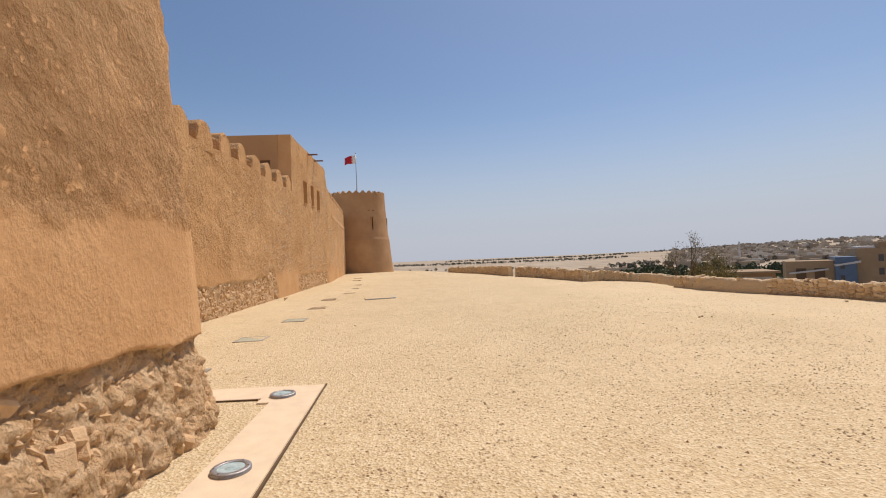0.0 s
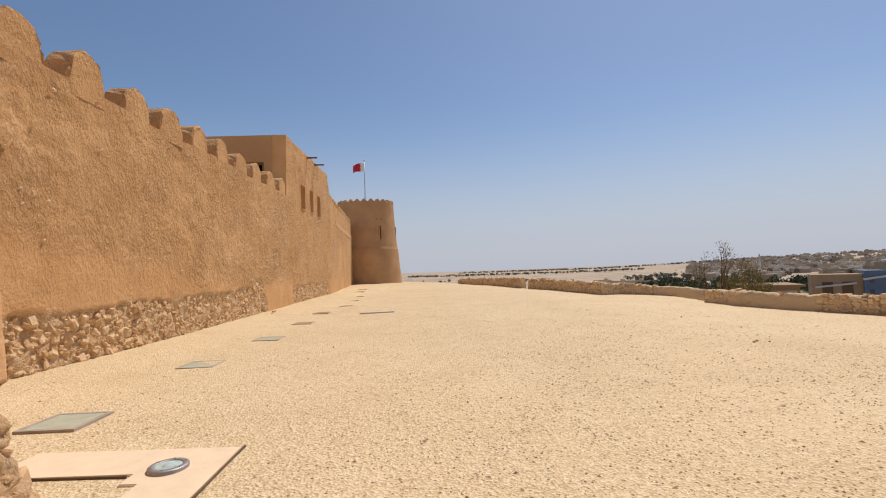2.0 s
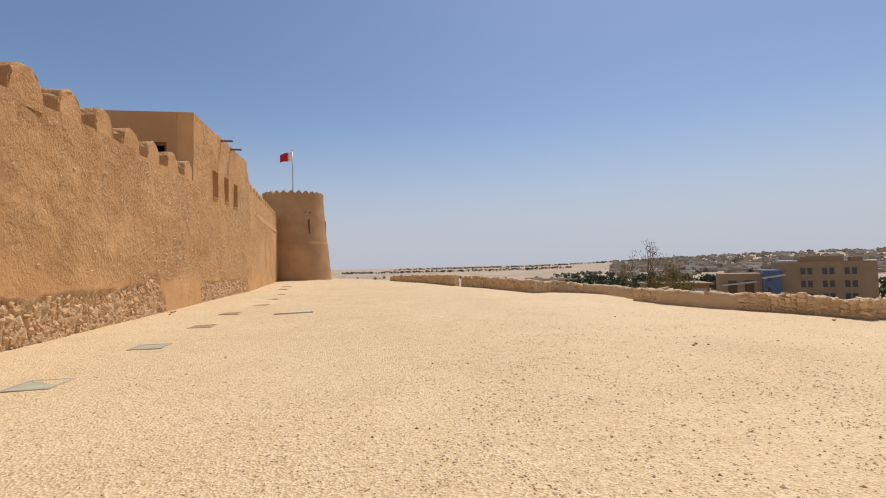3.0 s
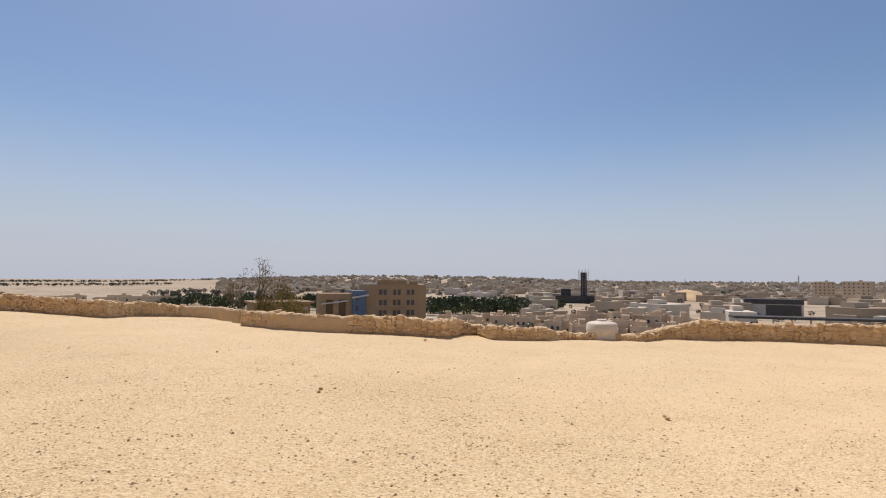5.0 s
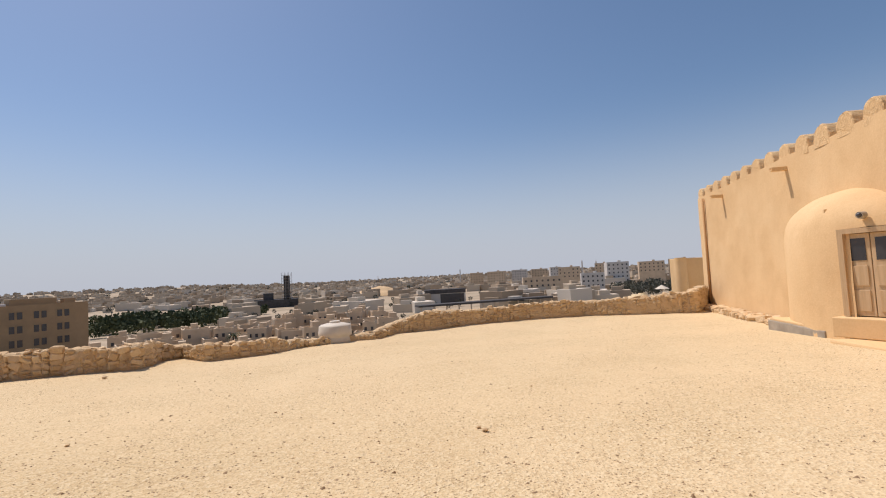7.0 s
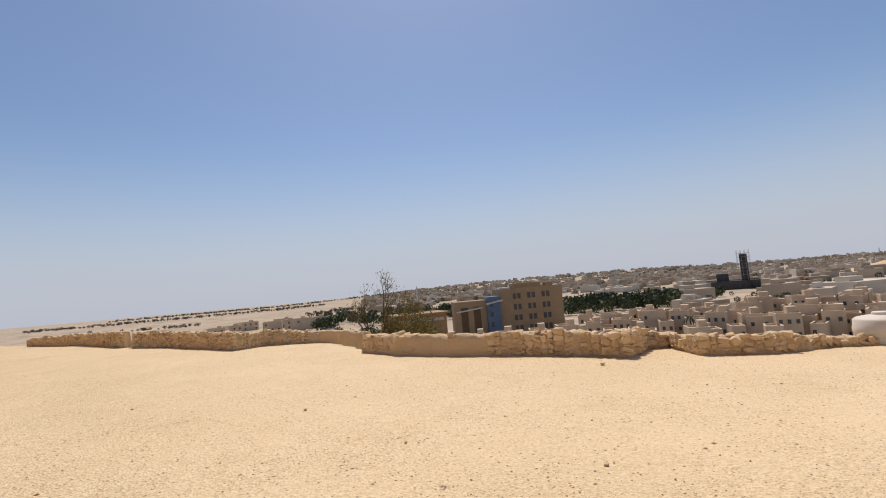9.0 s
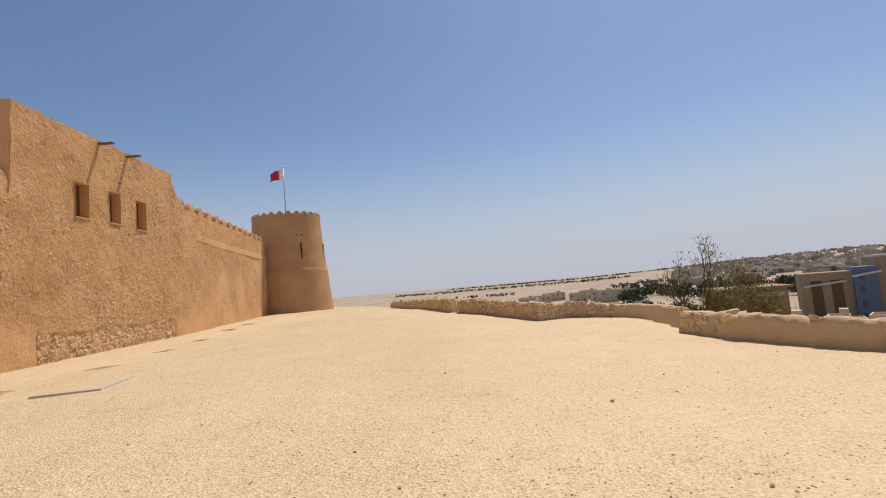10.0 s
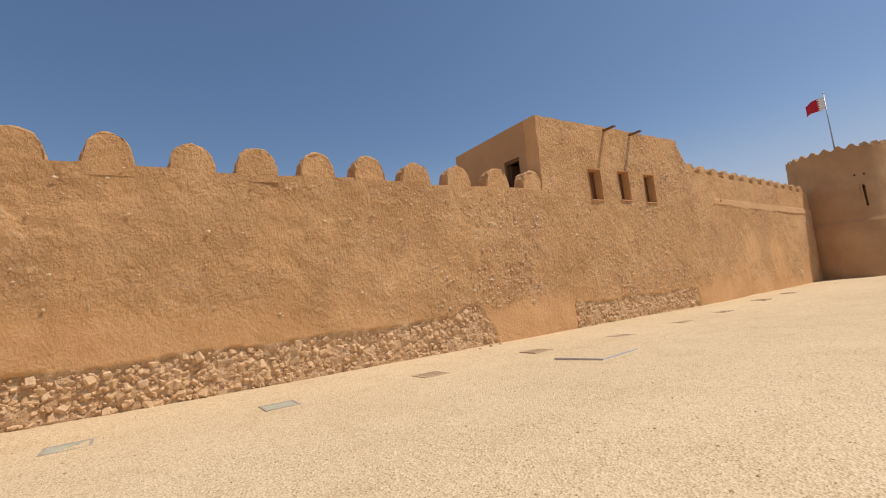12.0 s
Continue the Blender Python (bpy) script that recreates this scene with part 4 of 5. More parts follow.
def slab():
    s = thing("paving_strip", "cream stone paving strip lying in the gravel", "paving")
    bm = bmesh.new()
    pts = [(-1.00, -1.2), (-1.32, 3.1), (-1.52, 6.07), (-3.35, 6.05), (-3.33, 5.50), (-2.15, 5.52), (-2.14, 5.34), (-2.00, 5.34), (-1.86, 3.1), (-1.56, -1.2)]
    lo = [bm.verts.new((x, y, -0.06)) for x, y in pts]
    hi = [bm.verts.new((x, y, 0.025)) for x, y in pts]
    bm.faces.new(hi)
    bm.faces.new(lo[::-1])
    for i in range(len(pts)):
        j = (i + 1) % len(pts)
        bm.faces.new((lo[i], lo[j], hi[j], hi[i]))
    bmesh.ops.recalc_face_normals(bm, faces=bm.faces[:])
    top = [e for e in bm.edges if all(v.co.z > 0 for v in e.verts)]
    bmesh.ops.bevel(bm, geom=top, offset=0.008, segments=2, affect='EDGES')
    bmesh.ops.triangulate(bm, faces=[f for f in bm.faces if len(f.verts) > 4])
    part("slab", bm, SLAB, s)
    bm = bmesh.new()
    for (p, q) in (((-0.995, -1.2), (-1.315, 3.1)), ((-1.315, 3.1), (-1.515, 6.09))):
        d = (Vector(q) - Vector(p))
        ang = math.degrees(math.atan2(d.y, d.x))
        add_box(bm, 0, d.length, -0.018, 0.0, -0.05, 0.030, pose(p[0], p[1], 0, 0, 0, ang))
    # the front edge's shade, laid on as a dark strip
    add_box(bm, -3.33, -2.17, 5.482, 5.496, -0.05, 0.030)
    part("joint_and_edge_shade", bm, GAP_AND_SHADE, s, "dark open joint along the slab, with its front edge's shade as a dark strip")


slab()


def ground_lamp(x, y, spin):
    lamp = thing("ground_lamp", "round steel uplight with a bluish glass, set in the paving", "lamp", "uplights in the paving", at=pose(x, y, 0.046, 0, 0, spin))
    bm = bmesh.new()
    prof = [(0.150, -0.03), (0.150, 0.004), (0.143, 0.010), (0.108, 0.012), (0.102, 0.006), (0.102, -0.02)]
    n = 40
    rings = [[bm.verts.new((r * math.cos(2 * math.pi * i / n), r * math.sin(2 * math.pi * i / n), z)) for i in range(n)] for r, z in prof]
    for a, b in zip(rings, rings[1:]):
        for i in range(n):
            bm.faces.new((a[i], a[(i + 1) % n], b[(i + 1) % n], b[i]))
    part("rim", bm, STEEL, lamp, "brushed steel rim", True)
    bm = bmesh.new()
    bmesh.ops.create_circle(bm, cap_ends=True, segments=n, radius=0.103, matrix=Matrix.Translation((0, 0, 0.004)))
    part("lens", bm, LENS, lamp, "dusty blue-green glass")
    bm = bmesh.new()
    for i in range(6):
        t = 2 * math.pi * i / 6
        b6 = bmesh.new()
        bmesh.ops.create_cone(b6, cap_ends=True, segments=8, radius1=0.008, radius2=0.007, depth=0.006, matrix=Matrix.Translation((0.126 * math.cos(t), 0.126 * math.sin(t), 0.014)))
        part("screw", b6, STEEL, lamp)
    bmesh.ops.create_uvsphere(bm, u_segments=14, v_segments=6, radius=0.055, matrix=Matrix.Translation((0, 0, -0.001)) @ Matrix.Diagonal((1, 1, 0.2, 1)))
    part("bulb_dome", bm, LENS, lamp, smooth=True)


ground_lamp(-1.65, 3.56, 10)
ground_lamp(-1.92, 5.62, 40)


def cover(x, y, w, d, style, tilt=0.0):
    g = gz(x, y)
    if style == "glass":
        c = thing("glass_cover", "teal glass cover in a stone-coloured frame, flush in gravel", "ground cover", "covers along the fort wall", at=pose(x, y, g, 0, 0, tilt))
        bm = bmesh.new()
        t = 0.05
        for a in ((-w / 2, w / 2, -d / 2, -d / 2 + t), (-w / 2, w / 2, d / 2 - t, d / 2), (-w / 2, -w / 2 + t, -d / 2 + t, d / 2 - t), (w / 2 - t, w / 2, -d / 2 + t, d / 2 - t)):
            add_box(bm, a[0], a[1], a[2], a[3], -0.03, 0.030)
        part("cover_frame", bm, CONCRETE, c)
        part("pane", box(-w / 2 + t, w / 2 - t, -d / 2 + t, d / 2 - t, -0.02, 0.026), TEAL_GLASS, c)
    else:
        c = thing("metal_grate", "rusty metal grate lying level in gravel", "ground cover", "covers along the fort wall", at=pose(x, y, g, 0, 0, tilt))
        bm = bmesh.new()
        t = 0.04
        for a in ((-w / 2, w / 2, -d / 2, -d / 2 + t), (-w / 2, w / 2, d / 2 - t, d / 2), (-w / 2, -w / 2 + t, -d / 2 + t, d / 2 - t), (w / 2 - t, w / 2, -d / 2 + t, d / 2 - t)):
            add_box(bm, a[0], a[1], a[2], a[3], -0.03, 0.018)
        part("grate_frame", bm, GRATE, c)
        for i in range(9):
            yy = -d / 2 + t + (d - 2 * t) * (i + 0.5) / 9
            part("bar", box(-w / 2 + t, w / 2 - t, yy - 0.014, yy + 0.014, -0.02, 0.014), GRATE, c)
    return c


for x, y, style in ((-3.88, 7.00, "glass"), (-4.05, 10.18, "glass"), (-4.06, 13.30, "glass"), (-4.25, 16.60, "grate"), (-4.62, 20.05, "grate"),
                    (-4.35, 23.1, "grate"), (-4.75, 26.6, "grate"), (-5.1, 29.8, "grate"), (-5.9, 34.4, "grate"), (-6.4, 38.2, "grate")):
    cover(x, y, 0.62, 0.64, style, 3.0)


def hatch():
    h = thing("floor_hatch", "square sand-covered hatch with a bright metal edge", "hatch", at=pose(-2.55, 20.05, gz(-2.55, 20.05), 0, 0, 11))
    part("lid", box(-0.6, 0.6, -0.75, 0.75, -0.05, 0.018, 0.006), GROUND, h)
    bm = bmesh.new()
    add_box(bm, 0.6, 0.64, -0.79, 0.75, -0.05, 0.03)
    add_box(bm, -0.6, 0.6, -0.79, -0.75, -0.05, 0.03)
    part("metal_edge", bm, ROOF_METAL, h, "bright bare metal edging")


hatch()

# ---- the sunlit wall to the south with its domed kiosk ----
east_track = Track([(28.2, -9.0), (26.9, -1.4), (26.8, -1.15), (26.55, -1.02), (13.0, -0.42), (7.6, -0.18), (7.4, -0.37), (7.3, -6.0)])
EAST_TOP = 4.22


def east_wall():
    w = thing("wall_south", "sunlit pale peach plastered fort wall with rounded battlements", "fort wall", kind="structure")
    me = relief_wall("plaster_face", east_track, LIME, 0.12, lambda u: -0.3 + 0 * np.asarray(u), lambda u: EAST_TOP + 0.02 * np.sin(np.asarray(u) * 2), 0.012,
                     lambda u, z: 0.10 + 0 * u, None, (), thick=0.6)
    part_data("plaster_face", me, w, Matrix())
    part("wall_core", box(8.6, 25.0, -6.0, -1.8, 0.0, 3.9), LIME, w)
    ms = [merlon_mesh("merlon", 0.66, 0.40, 0.34, LIME, False, 0.02, 90 + i) for i in range(4)]
    for i in range(20):
        x = 26.15 - i * 0.93
        y = -1.02 + (26.55 - x) * 0.0443
        part_data("merlon", ms[i % 4], w, pose(x, y - 0.055, EAST_TOP - 0.02, 0, 0, 180 - 2.5))
    for i in range(4):
        part_data("merlon", ms[i % 4], w, pose(26.95 + 0.15 * i, -2.2 - i * 1.0, EAST_TOP - 0.02, 0, 0, 98))
    # a rounded pipe down the corner
    bm = bmesh.new()
    bmesh.ops.create_cone(bm, cap_ends=True, segments=12, radius1=0.045, radius2=0.045, depth=4.5, matrix=Matrix.Translation((25.6, -0.93, 1.85)))
    pipe = thing("drain_pipe", "tan painted drain pipe on the plastered wall", "pipe")
    part("pipe", bm, MUD_SMOOTH, pipe, smooth=True)
    for x in (23.6, 18.6):
        sp = thing("wall_spout", "short plaster rain spout jutting from the wall", "spout", "spouts of the sunlit wall", at=pose(x, -1.02 + (26.55 - x) * 0.0443, 3.9))
        bm = bmesh.new()
        add_box(bm, -0.07, 0.07, -0.1, 0.36, -0.05, 0.0)
        add_box(bm, -0.07, -0.045, -0.1, 0.36, 0.0, 0.05)
        add_box(bm, 0.045, 0.07, -0.1, 0.36, 0.0, 0.05)
        part("trough", bm, LIME, sp)
    # rough footing
    tr = Track([(18.4, -0.80), (25.3, -0.95)])
    rest = []
    rng = np.random.default_rng(5)
    for k in range(150):
        x = 17.9 + 7.4 * rng.random()
        m = pose(x, -0.85 + (25.5 - x) * 0.044 + 0.3 * rng.random(), gz(x, 0) + 0.12 * rng.random(), rng.normal() * 10, rng.normal() * 10, rng.random() * 360) @ Matrix.Diagonal((0.4, 0.3, 0.24, 1))
        part_data("stone", BLOCKS[k % 10], w, m)



def resettle(build, corner, drop):
    """Builds things laid out square to the grid, then swings them to the wall's true line about its corner."""
    before = set(bpy.data.objects)
    build()
    m = pose(corner[0], corner[1], drop, 0, 0, -6.4) @ Matrix.Translation((-26.55, 1.02, 0))
    for ob in bpy.data.objects:
        if ob not in before and ob.parent is None:
            ob.matrix_basis = m @ ob.matrix_basis


resettle(east_wall, (24.65, -3.02), 0.0)


def kiosk():
    k = thing("domed_kiosk", "pale plastered apse with a rounded dome roof and panelled door", "kiosk", kind="structure")
    cx, cy, rx, ry = 15.65, -0.72, 2.05, 1.1
    n = 72
    prof = [(-0.3, 1.02), (0.2, 1.01), (1.0, 1.0), (1.95, 0.99), (2.05, 0.975)] + [(2.0 + 0.98 * math.sin(t), 0.975 * math.cos(t)) for t in np.linspace(0.12, math.pi / 2 - 0.02, 12)]
    rows = []
    a = np.linspace(-0.25, math.pi + 0.25, n)
    for z, r in prof:
        p = np.stack([cx + rx * r * np.cos(a), cy + ry * r * np.sin(a), np.full(n, z)], 1)
        d = 0.03 * noise3(p, 1.1) + 0.012 * noise3(p, 3.5)
        p[:, 0] += d * np.cos(a)
        p[:, 1] += d * np.sin(a)
        p[:, 2] += d * (z > 1)
        rows.append(p)
    v = np.concatenate(rows)
    f = [(j * n + i, j * n + i + 1, (j + 1) * n + i + 1, (j + 1) * n + i) for j in range(len(prof) - 1) for i in range(n - 1)]
    # the doorway, on the west flank
    da0, da1 = math.radians(126), math.radians(154)
    f = [q for q in f if not (da0 < a[q[0] % n] < da1 and 0.25 < v[q[0], 2] and v[q[2], 2] < 2.08)]
    f = [q for q in f if not (da0 < a[q[0] % n] < da1 and v[q[0], 2] < 1.97)]
    me = from_arrays("shell", v, f, LIME)
    set_coarse(me, 0.08)
    part_data("shell", me, k, Matrix())
    am = math.radians(140)
    px, py = cx + rx * 0.93 * math.cos(am), cy + ry * 0.93 * math.sin(am)
    face = math.degrees(math.atan2(math.sin(am) / ry, math.cos(am) / rx)) - 90
    m = pose(px, py, 0.30, 0, 0, face)
    part("threshold", box(-0.62, 0.62, -0.3, 0.35, -0.4, -0.01, 0.02, m), LIME, k)
    door = thing("door_2", "bleached wooden door with two dark panes, shut", "door", kind="structure")
    fr = bmesh.new()
    add_box(fr, -0.52, -0.42, -0.06, 0.10, 0, 1.74, m)
    add_box(fr, 0.42, 0.52, -0.06, 0.10, 0, 1.74, m)
    add_box(fr, -0.42, 0.42, -0.06, 0.10, 1.64, 1.74, m)
    part("door_frame", fr, DOOR_WOOD, door)
    for s in (-1, 1):
        leaf = part("door_leaf", box(min(0.008 * s, 0.415 * s), max(0.008 * s, 0.415 * s), -0.02, 0.025, 0.01, 1.63, 0.006, m), DOOR_WOOD, door)
        for z0, z1 in ((0.10, 0.52), (0.60, 1.0)):
            part("panel", box(min(0.07 * s, 0.36 * s), max(0.07 * s, 0.36 * s), 0.025, 0.045, z0, z1, 0.01, m), DOOR_WOOD, leaf)
        part("pane", box(min(0.08 * s, 0.35 * s), max(0.08 * s, 0.35 * s), 0.025, 0.034, 1.10, 1.54, 0, m), WINDOW_DARK, leaf)
    lamp = thing("wall_lamp", "small round bulkhead lamp over the door", "lamp", at=m @ pose(0.05, 0.13, 1.98, -90))
    bm = bmesh.new()
    bmesh.ops.create_cone(bm, cap_ends=True, segments=20, radius1=0.075, radius2=0.065, depth=0.14)
    part("housing", bm, CONCRETE, lamp, smooth=False)
    bm = bmesh.new()
    bmesh.ops.create_uvsphere(bm, u_segments=16, v_segments=8, radius=0.05, matrix=Matrix.Translation((0, 0, 0.06)))
    part("glass", bm, WINDOW_DARK, lamp, smooth=True)
    fin = box(-0.05, 0.05, -0.3, 0.10, 1.75, 2.38, 0.03, pose(cx + rx * 0.72 * math.cos(radians(112)), cy + ry * 0.80 * math.sin(radians(112)), 0.15, 0, 0, -15))
    part("fin", fin, LIME, k)
    pl = thing("plinth", "cracked grey cement plinth beside the kiosk", "plinth", at=pose(16.25, -0.25, gz(16.3, 0.0)))
    bm = box(-1.15, 1.25, -0.55, 0.66, -0.3, 0.34, 0.03)
    bmesh.ops.subdivide_edges(bm, edges=[e for e in bm.edges if e.calc_length() > 0.4], cuts=6, use_grid_fill=True)
    for vv in bm.verts:
        vv.co += 0.012 * Vector(noise.noise_vector(vv.co * 3.1))
    part("block", bm, CONCRETE, pl)
    part("worn_top", box(-1.12, 1.2, -0.5, 0.63, 0.335, 0.40, 0.02), LIME, pl)
    st = thing("door_step", "broken pale stone step below the kiosk door", "step", at=pose(13.5, 0.35, gz(13.7, 0), 0, 0, 8))
    part("step", box(-0.9, 0.85, -0.35, 0.3, -0.1, 0.2, 0.04), LIME, st)


resettle(kiosk, (25.1, -3.09), -0.08)


def buttress():
    """The small round tower of the fort's far side, behind the sunlit wall."""
    b = thing("rear_turret", "small round plastered turret of the fort's far side", "turret", kind="structure")
    bm = bmesh.new()
    bmesh.ops.create_cone(bm, cap_ends=True, segments=32, radius1=0.42, radius2=0.36, depth=3.4, matrix=Matrix.Translation((36.2, -7.0, 0.1)))
    part("shaft", bm, LIME, b, smooth=False)
    part("side_wall", box(36.6, 38.6, -8.7, -7.25, -1.5, 1.75, 0.05), LIME, b)
    for x, z in ((36.9, 1.3), (37.0, 0.3)):
        part("hole", box(x, x + 0.25, -7.27, -7.23, z, z + 0.22), DARK, b)
    par = thing("sunshade", "small white parasol on a post beyond the wall", "sunshade", at=pose(40.5, -7.3, -2.6))
    bm = bmesh.new()
    bmesh.ops.create_cone(bm, cap_ends=True, segments=8, radius1=0.55, radius2=0.03, depth=0.28, matrix=Matrix.Translation((0, 0, 2.3)))
    part("canopy", bm, WHITE_TANK, par)
    bm = bmesh.new()
    bmesh.ops.create_cone(bm, cap_ends=True, segments=10, radius1=0.05, radius2=0.05, depth=2.8, matrix=Matrix.Translation((0, 0, 0.9)))
    part("post", bm, STEEL, par)


buttress()


def tank():
    t = thing("water_tank", "white ribbed round water tank with a shallow domed lid", "water tank", at=pose(19.25, 11.75, -1.16) @ Matrix.Scale(0.78, 4))
    bm = bmesh.new()
    prof = [(0.0, 0.0), (0.66, 0.0), (0.70, 0.06)]
    for i in range(4):
        z = 0.12 + i * 0.30
        prof += [(0.70, z), (0.72, z + 0.04), (0.72, z + 0.20), (0.70, z + 0.24)]
    prof += [(0.69, 1.44), (0.62, 1.50), (0.42, 1.55), (0.22, 1.58)]
    n = 40
    rings = [[bm.verts.new((r * math.cos(2 * math.pi * i / n), r * math.sin(2 * math.pi * i / n), z)) for i in range(n)] for r, z in prof[1:]]
    for a, b in zip(rings, rings[1:]):
        for i in range(n):
            bm.faces.new((a[i], a[(i + 1) % n], b[(i + 1) % n], b[i]))
    bm.faces.new(rings[0][::-1])
    bm.faces.new(rings[-1])
    part("vessel", bm, WHITE_TANK, t, smooth=True)
    bm = bmesh.new()
    bmesh.ops.create_cone(bm, cap_ends=True, segments=28, radius1=0.24, radius2=0.22, depth=0.10, matrix=Matrix.Translation((0, 0, 1.61)))
    bmesh.ops.bevel(bm, geom=bm.edges[:], offset=0.015, segments=1, affect='EDGES')
    part("lid", bm, WHITE_TANK, t, "white screw lid")
    bm = bmesh.new()
    add_box(bm, 0.69, 0.75, -0.02, 0.02, 0.0, 1.4)
    part("outlet_pipe", bm, STEEL, t)
    b = thing("tank_stand", "block stand under the water tank", "stand", at=pose(19.25, 11.75, -1.16))
    part("blocks", box(-0.8, 0.8, -0.8, 0.8, -3.2, -0.004, 0.02), CONCRETE, b)


tank()

# ---- the thin tree and bush beyond the low wall ----


def limb(bm, p, q, r0, r1, n=7):
    d = (q - p)
    t = d.to_track_quat('Z', 'Y').to_matrix()
    a, b = [], []
    for i in range(n):
        c = Vector((math.cos(2 * math.pi * i / n), math.sin(2 * math.pi * i / n), 0))
        a.append(bm.verts.new(p + t @ (c * r0)))
        b.append(bm.verts.new(q + t @ (c * r1)))
    for i in range(n):
        bm.faces.new((a[i], a[(i + 1) % n], b[(i + 1) % n], b[i]))


def grow(bm, rng, p, way, length, r, depth, tips, lean=0.35):
    steps = 4
    for k in range(steps):
        way = (way + Vector(rng.normal(size=3)) * 0.14 + Vector((0, 0, 0.05))).normalized()
        q = p + way * (length / steps)
        limb(bm, p, q, r * (1 - 0.16 * k), r * (1 - 0.16 * (k + 1)), 7 if depth > 1 else 5)
        p = q
        if depth <= 2:
            tips.append((q, way))
        if depth > 0 and k >= 1:
            for _ in range(1 if k < steps - 1 else 2):
                w = (way + Vector(rng.normal(size=3)) * lean).normalized()
                grow(bm, rng, p, w, length * (0.5 + 0.2 * rng.random()), r * 0.5, depth - 1, tips, lean)


def leaves(bm, rng, tips, count, size, spread):
    for _ in range(count):
        p, w = tips[int(rng.integers(len(tips)))]
        c = p + Vector(rng.normal(size=3)) * spread
        m = Matrix.Translation(c) @ Euler(rng.random(3) * 6.3).to_matrix().to_4x4()
        s = size * (0.6 + 0.8 * rng.random())
        vs = [bm.verts.new(m @ Vector(q)) for q in ((-s, 0, 0), (0, s * 0.32, s * 0.08), (s, 0, 0), (0, -s * 0.32, s * 0.08))]
        bm.faces.new(vs)


def tree(x, y, z, seed, stems, length, leaf_count, leaf_mat, label, lean=0.35, r=0.05, spread=0.09, size=0.045, depth=3):
    t = thing("tree", label, "tree", at=pose(x, y, z))
    rng = np.random.default_rng(seed)
    bm = bmesh.new()
    tips = []
    for way, ln, base in stems:
        grow(bm, rng, Vector(base), Vector(way).normalized(), ln * length, r, depth, tips, lean)
    part("trunk", bm, BARK, t)
    bm = bmesh.new()
    leaves(bm, rng, tips, leaf_count, size, spread)
    part("crown", bm, leaf_mat, t)
    return t


tree(14.45, 26.9, -1.5, 5, [((0.02, 0, 1), 0.85, (0, 0, 0)), ((-0.12, 0.05, 1), 0.72, (-0.15, 0.1, 0))], 2.3, 620, LEAF_DRY, "thin half-bare tree with dark twisting stems", 0.42, 0.06, 0.10, 0.05)
tree(15.75, 27.0, -1.7, 8, [((0.1, 0, 1), 0.62, (0, 0, 0)), ((-0.25, 0.1, 1), 0.55, (-0.2, 0, 0)), ((0.3, 0, 1), 0.55, (0.3, 0.1, 0)), ((0.05, 0.2, 1), 0.85, (0.1, 0.2, 0)), ((-0.4, 0.1, 0.9), 0.4, (-0.4, 0, 0)), ((0.5, 0, 0.9), 0.5, (0.6, 0, 0))], 1.85, 11000, LEAF_DRY, "olive-brown straggly bush behind the low wall", 0.5, 0.03, 0.20, 0.06)

# ---- beyond the terrace: houses, school, trees and the far town ----
EYE = Vector((3.0, 6.2, 1.5))
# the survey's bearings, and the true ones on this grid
COMPASS = ((-12, 0, 11, 16, 26, 36, 46, 64, 78, 92, 106, 116), (-11.7, 0.7, 12.3, 17.4, 28.6, 37.6, 49.4, 68.1, 82.9, 98.0, 112.5, 123.0))


def far(bearing, dist):
    """A place at a compass bearing (0 along +y, growing to +x) and a distance from the middle of the terrace."""
    a = radians(float(np.interp(bearing, COMPASS[0], COMPASS[1])))
    return EYE.x + dist * math.sin(a), EYE.y + dist * math.cos(a)


def block_house(name, label, bearing, dist, width, depth, top, material, turn=0.0, rows=2, cols=4, win=(0.9, 1.2), storey=3.2, group="", parapet=0.5, category="house", setback=None, base=None, blank=0.0, seed=0, box_on_roof=True):
    """A flat-roofed building whose front looks to the terrace; windows are recessed panes in frames."""
    x, y = far(bearing, dist)
    base = PLAIN_Z - 1.5 if base is None else base
    h = thing(name, label, category, group, at=pose(x, y, base, 0, 0, -float(np.interp(bearing, COMPASS[0], COMPASS[1])) + turn))
    hh = top - base
    bm = bmesh.new()
    add_box(bm, -width / 2, width / 2, 0, depth, 0, hh - parapet)
    for a in ((-width / 2, width / 2, 0, 0.3), (-width / 2, width / 2, depth - 0.3, depth), (-width / 2, -width / 2 + 0.3, 0.3, depth - 0.3), (width / 2 - 0.3, width / 2, 0.3, depth - 0.3)):
        add_box(bm, a[0], a[1], a[2], a[3], hh - parapet, hh)
    part("wall", bm, material, h)
    rng = np.random.default_rng(seed)
    if box_on_roof:
        part("stair_head", box(width * 0.05, width * 0.05 + min(2.4, width * 0.4), depth * 0.3, depth * 0.3 + 2.4, hh - parapet, hh + 1.3), material, h)
    for r in range(rows):
        zc = hh - parapet - storey * (r + 0.5)
        for c in range(cols):
            if rng.random() < blank:
                continue
            xc = -width / 2 + width * (c + 0.5) / cols
            w = part("window", box(xc - win[0] / 2, xc + win[0] / 2, -0.06, 0.02, zc - win[1] / 2, zc + win[1] / 2), WINDOW_DARK, h)
    return h


